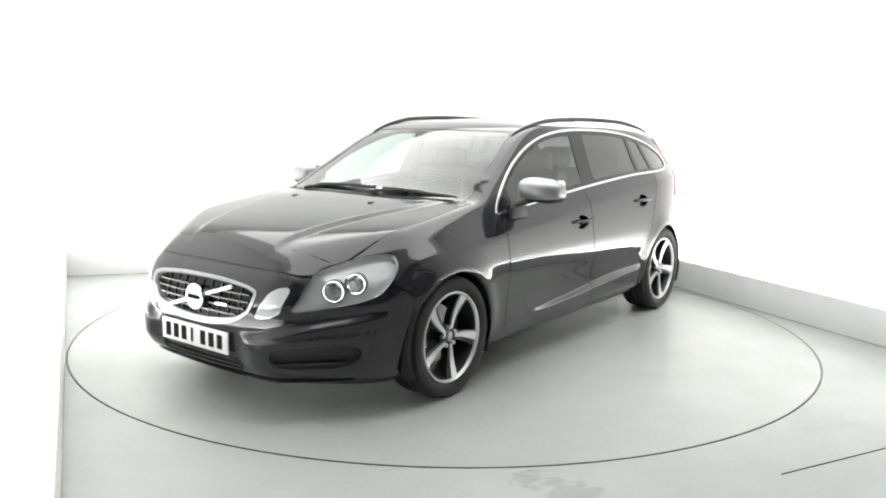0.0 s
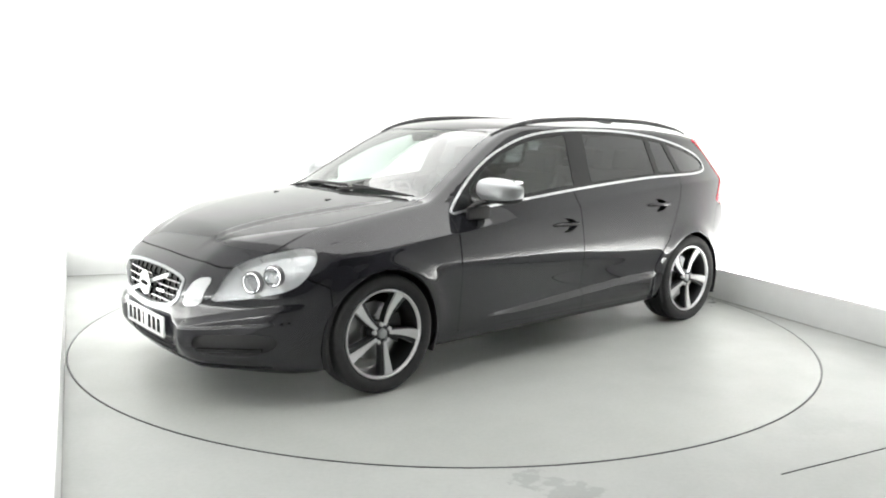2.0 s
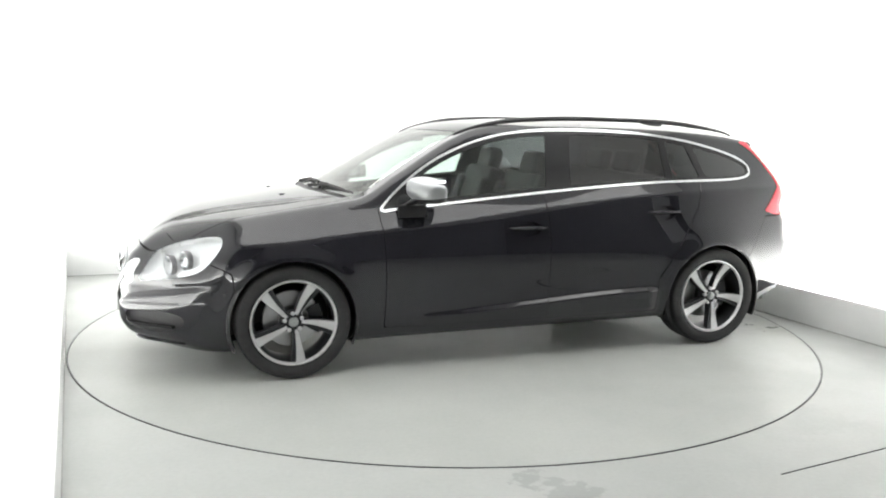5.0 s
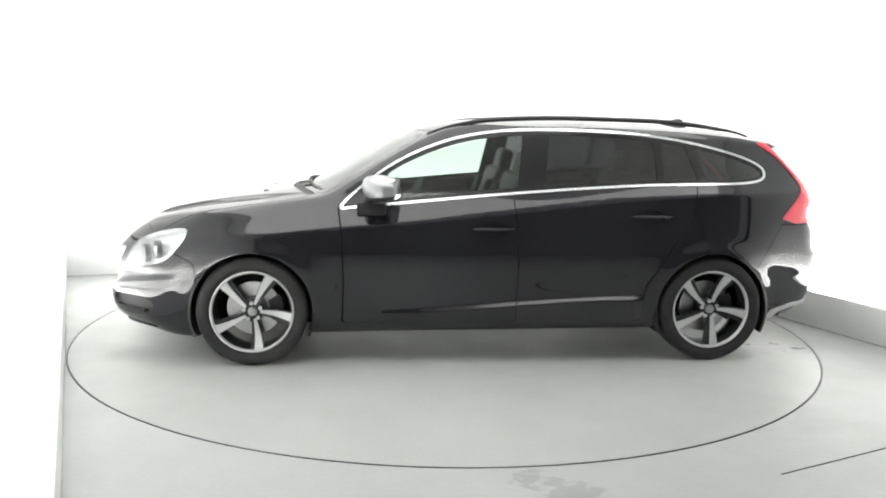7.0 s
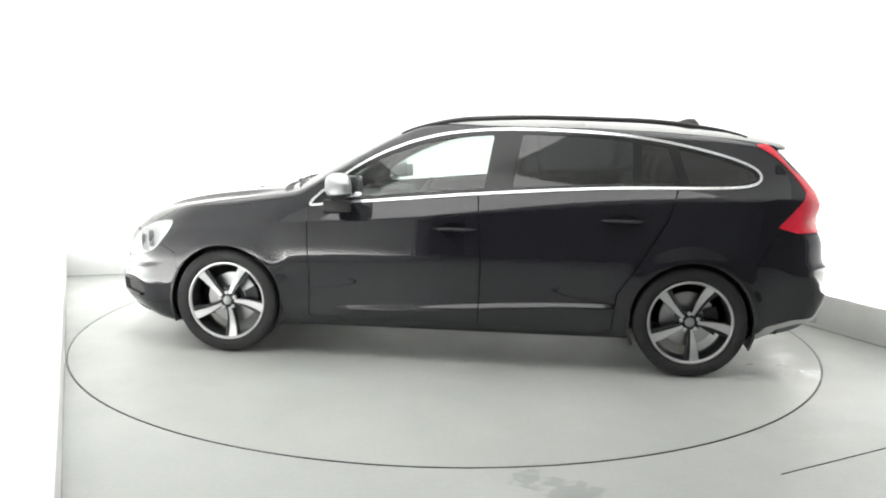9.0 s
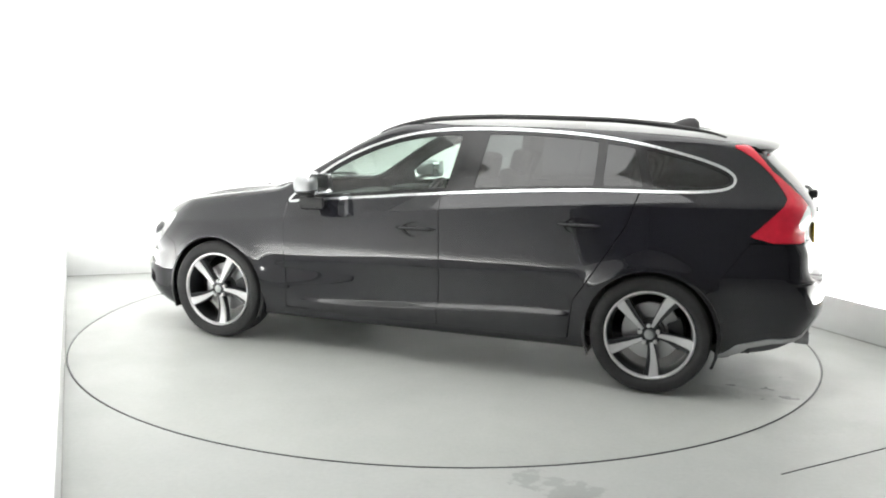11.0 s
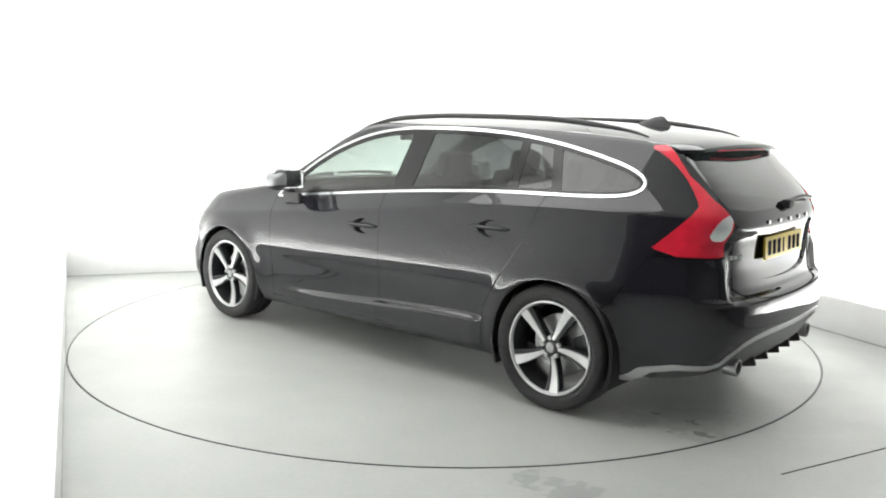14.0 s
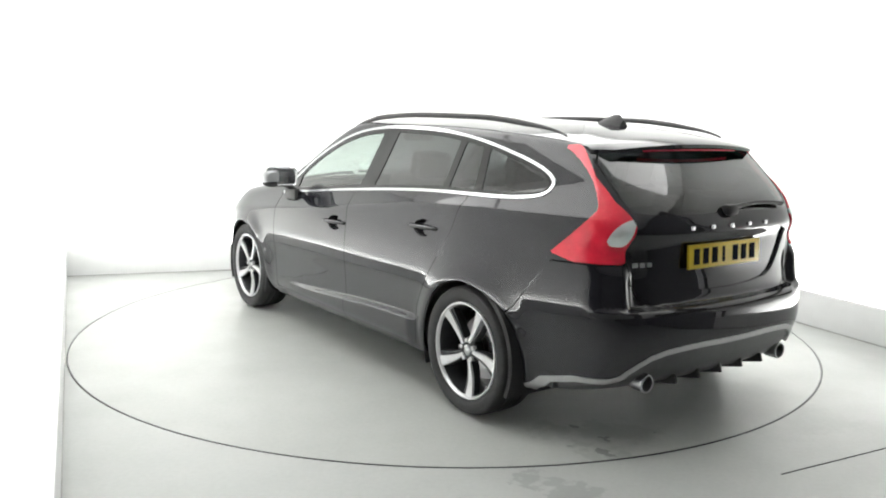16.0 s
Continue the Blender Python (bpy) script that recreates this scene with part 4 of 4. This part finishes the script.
def build_car():
    car = new("estate_car")
    tagged(car, "glossy black five-door estate car with silver trim, standing on the turntable", "car")
    sh = Shell(0.0165)
    cut, painted = sh.cut, ["body", "hood", "roof", "front_door", "rear_door", "front_bumper", "rear_bumper", "tailgate"]
    cut("wheel_hole", lambda x, y, z: np.maximum(np.minimum(np.hypot(x - AXLE, z - WHEEL_R), np.hypot(x + AXLE, z - WHEEL_R)) - ARCH_R, 0.55 - np.abs(y)))
    cut("trim", lambda x, y, z: glass_side(x, y, z) - 0.0065, ["body"])
    cut("surround", lambda x, y, z: glass_side(x, y, z) + 0.0065, ["trim"])
    cut("front_glass", lambda x, y, z: np.maximum(glass_side(x, y, z) + 0.030, np.maximum(-0.17 - 0.16 * (z - 1.03) - x, x - 0.70)), ["surround"])
    cut("rear_glass_side", lambda x, y, z: np.maximum(glass_side(x, y, z) + 0.026, np.maximum(x + 0.34 + 0.16 * (z - 1.05), -1.035 - x)), ["surround"])
    cut("vent_glass", lambda x, y, z: np.maximum(glass_side(x, y, z) + 0.026, np.maximum(x + 1.085, -1.30 + 0.30 * (z - 1.1) - x)), ["surround"])
    cut("quarter_glass", lambda x, y, z: np.maximum(glass_side(x, y, z) + 0.022, x + 1.355 - 0.30 * (z - 1.1)), ["surround"])
    hood_f = lambda x, y, z: np.maximum(within(HOOD, x, y), 0.64 - z)
    fd, rd = door(FRONT_DOOR), door(REAR_DOOR)
    gate = behind(both(TAILGATE), -1.75)
    cut("hood", hood_f, ["body"])
    cut("windscreen", screen, ["body", "hood"])
    cut("cowl", cowl, ["body", "hood"])
    cut("roof", roof_area, ["body"])
    cut("front_door", fd, ["body"])
    cut("rear_door", rd, ["body"])
    for x0, z0 in HANDLES:
        cut("cup", lambda x, y, z: np.maximum((np.hypot((x - x0) / 0.088, (z - z0 + 0.004) / 0.046) - 1) * 0.046, 0.5 - np.abs(y)), ["front_door", "rear_door"])
    cut("front_bumper", front_bumper, ["body"])
    cut("rear_bumper", rear_bumper, ["body"])
    cut("tailgate", gate, ["body", "roof", "rear_bumper"])
    cut("rear_window", behind(both(REAR_GLASS), -1.75), ["tailgate"])
    cut("pocket", behind(both(POCKET), -1.75), ["tailgate"])
    lamp = flank(HEADLAMP, 0.40)
    cut("headlamp", ahead(lamp, 1.6), painted)
    inner = lambda x, y, z: np.interp(z, [0.84, 0.90, 1.0, 1.04, 1.10, 1.20, 1.33], [0.605, 0.600, 0.560, 0.574, 0.610, 0.612, 0.577]) - np.abs(y)
    tl = lambda x, y, z: np.maximum(within(TAILLAMP, x, z), inner(x, y, z))
    cut("lamp_inner", lambda x, y, z: 2.045 + 0.25 * (z - 0.60) - x, ["headlamp"])
    cut("tail_lamp", behind(tl, -1.6), painted)
    cut("clear_lamp", behind(each(CLEAR), -1.6), ["tail_lamp"])
    cut("marker", ahead(each(MARKER), 1.9), painted)
    g = ahead(lambda x, y, z: within(GRILLE, y, z), 1.9)
    cut("grille_frame", g, painted)
    cut("grille", lambda x, y, z: g(x, y, z) + 0.014 + 0.016 * step((0.53 - z) / 0.06), ["grille_frame"])
    cut("intake", ahead(both(INTAKE), 1.9), painted)
    cut("fog", ahead(each(FOG), 1.6), painted)
    df = behind(both(DIFFUSER), -1.75)
    cut("diffuser_edge", lambda x, y, z: df(x, y, z) - 0.014, ["rear_bumper"])
    cut("diffuser", lambda x, y, z: df(x, y, z) + 0.010, ["diffuser_edge"])
    for f in (hood_f, fd, rd, gate, front_bumper, rear_bumper):
        cut("seam", seam(f, 0.004), painted)
    # edges along the sill fold and the bumper fold
    for d in (-0.018, -0.006, 0.006, 0.018):
        cut("score", lambda x, y, z: np.where((np.abs(x) < 1.05) & (np.abs(y) > 0.6), z - ledge_at(x) - d, 1.0), painted, keep=True)
    for edge, d in ((ledge_top, 0.0), (ledge_top, -0.023), (ledge_top, -0.046), (ledge_low, -0.007), (ledge_low, 0.007)):
        cut("score", lambda x, y, z: np.where((x > 1.6) & (np.abs(y) > 0.25), z - edge(np.abs(y)) - d, 1.0), painted, keep=True)
    sh.v = settle(sh.v, 2)
    left, right = (lambda x, y, z: y > 0), (lambda x, y, z: y < 0)
    P = sh.panel
    P("body", "body", PAINT, car, label="glossy black painted body shell")
    P("seam_liner", "seam", GAP, car, -0.011, 0)
    P("hood", "hood", PAINT, car, label="glossy black bonnet with two raised folds")
    P("roof", "roof", PAINT, car)
    P("headlining", "roof", CREAM, car, -0.035, 0, "pale grey headlining")
    P("front_bumper", "front_bumper", PAINT, car)
    P("rear_bumper", "rear_bumper", PAINT, car)
    tailgate = P("tailgate", "tailgate", PAINT, car)
    P("rear_window", "rear_window", PRIVACY, tailgate, -0.003, -0.006, "dark tinted rear window")
    P("plate_pocket", "pocket", PAINT, tailgate, -0.014, 0.014)
    P("windscreen", "windscreen", GLASS, car, -0.003, -0.006, "green-tinted windscreen")
    P("cowl", "cowl", BLACK, car, -0.012, 0.010, "black plastic cowl at the foot of the windscreen")
    grille = P("grille", "grille", BLACK, car, -0.045, 0.040, "black grille with bars in a silver frame")
    P("grille_frame", "grille_frame", SATIN, grille, 0.006, -0.03, "silver grille frame")
    P("lower_intake", "intake", BLACK, car, -0.035, 0.033, "black lower air intake")
    P("diffuser", "diffuser", GREYPLASTIC, car, -0.016, 0.016, "dark grey rear diffuser")
    P("diffuser_edge", "diffuser_edge", EDGEGREY, car, 0.004, -0.02, "satin silver edge of the diffuser")
    doors = {}
    for s, pick in ((1, left), (-1, right)):
        doors[s] = fdoor, rdoor = [P(nm, nm, PAINT, car, pick=pick) for nm in ("front_door", "rear_door")]
        for leaf, rear in ((fdoor, False), (rdoor, True)):
            P("handle_cup", "cup", PAINT, leaf, -0.030, 0.030, "black recessed handle cup", lambda x, y, z: pick(x, y, z) & ((x < -0.5) == rear))
        P("window_trim", "trim", CHROME, car, 0.005, -0.012, "bright silver window trim", pick)
        P("window_surround", "surround", GLOSSBLACK, car, 0.0, -0.01, pick=pick)
        P("front_window", "front_glass", GLASS, fdoor, -0.004, -0.006, "green-tinted side window", pick)
        for r, owner in (("rear_glass_side", rdoor), ("vent_glass", rdoor), ("quarter_glass", car)):
            P("rear_side_window", r, PRIVACY, owner, -0.004, -0.006, "dark tinted side window", pick)
        head = P("headlamp", ["headlamp", "lamp_inner"], LENS, car, 0.0, -0.008, "clear headlamp with silver reflectors", pick)
        P("reflector", "headlamp", REFLECTOR, head, -0.042, 0.038, "silver lamp reflector", pick)
        P("lamp_mask", "lamp_inner", LAMPMASK, head, -0.036, 0.032, "grey lamp mask", pick)
        for (x, y, z, r) in ((2.045, 0.684, 0.634, 0.046), (1.963, 0.747, 0.667, 0.044)):
            bm = lathe([(0.001, -0.01), (r * 0.35, 0.004), (r * 0.40, -0.008), (r * 0.8, 0.008), (r, 0.030), (r + 0.005, 0.030), (r + 0.004, 0.0)], 32)
            o = part("lamp_bowl", bm, CHROME, head, "round lamp bowl")
            o.matrix_basis = pose(x - 0.036, s * (y - 0.022), z, 0, 0, -90 + 24 * s)
            bm = lathe([(r + 0.004, 0.0), (r + 0.006, 0.031), (r + 0.010, 0.029), (r + 0.009, 0.0)], 32, close=True)
            part("lamp_bezel", bm, GREYPLASTIC, o)
        if s > 0:
            part("windscreen_sticker", block(0.262, 0.497, 1.348, 0.03, 0.05, 0.004, 0.001, turn=Matrix.Rotation(radians(24), 4, "Y")), PLATEWHITE, car, "small white windscreen sticker")
        P("marker_lamp", "marker", MARKERSILVER, car, 0.002, -0.02, "upright silver marker lamp", pick)
        tail = P("tail_lamp", "tail_lamp", RED, car, 0.006, -0.03, "tall red tail lamp", pick)
        P("lamp_backing", ["tail_lamp", "clear_lamp"], TRIMGREY, tail, -0.03, 0, pick=pick)
        P("reversing_lamp", "clear_lamp", REFLECTOR, tail, 0.007, -0.03, "clear reversing lamp", pick)
        P("fog_recess", "fog", BLACK, car, -0.030, 0.028, "black fog lamp recess", pick)
        bm = band([on_nose(0.50 + 0.24 * k / 8, 0.292 + 0.010 * k / 8, -0.004) * 1 if s > 0 else on_nose(-0.50 - 0.24 * k / 8, 0.292 + 0.010 * k / 8, -0.004) for k in range(9)], 0.03, 0.014)
        part("fog_blade", bm, GLOSSBLACK, car)
    wheels(car)
    cabin(car)
    fittings(car, doors, tailgate)
    plates_and_badges(car, tailgate, grille)
    car.scale = (1, WIDER, 1)
    return car


car = build_car()


# ---- motion ----
def motions():
    rows_car, rows_table = [], []
    for k in range(33):
        t = k * 0.5
        a = 233.46 - 6.737 * t if t > 0.2 else 232.97
        turn = Matrix.Rotation(radians(a), 4, "Z")
        rows_table.append((t, turn))
        rows_car.append((t, turn @ Matrix.Translation((-0.154, 0.073, 0.0))))
    walk(turntable, rows_table)
    walk(car, rows_car)


motions()
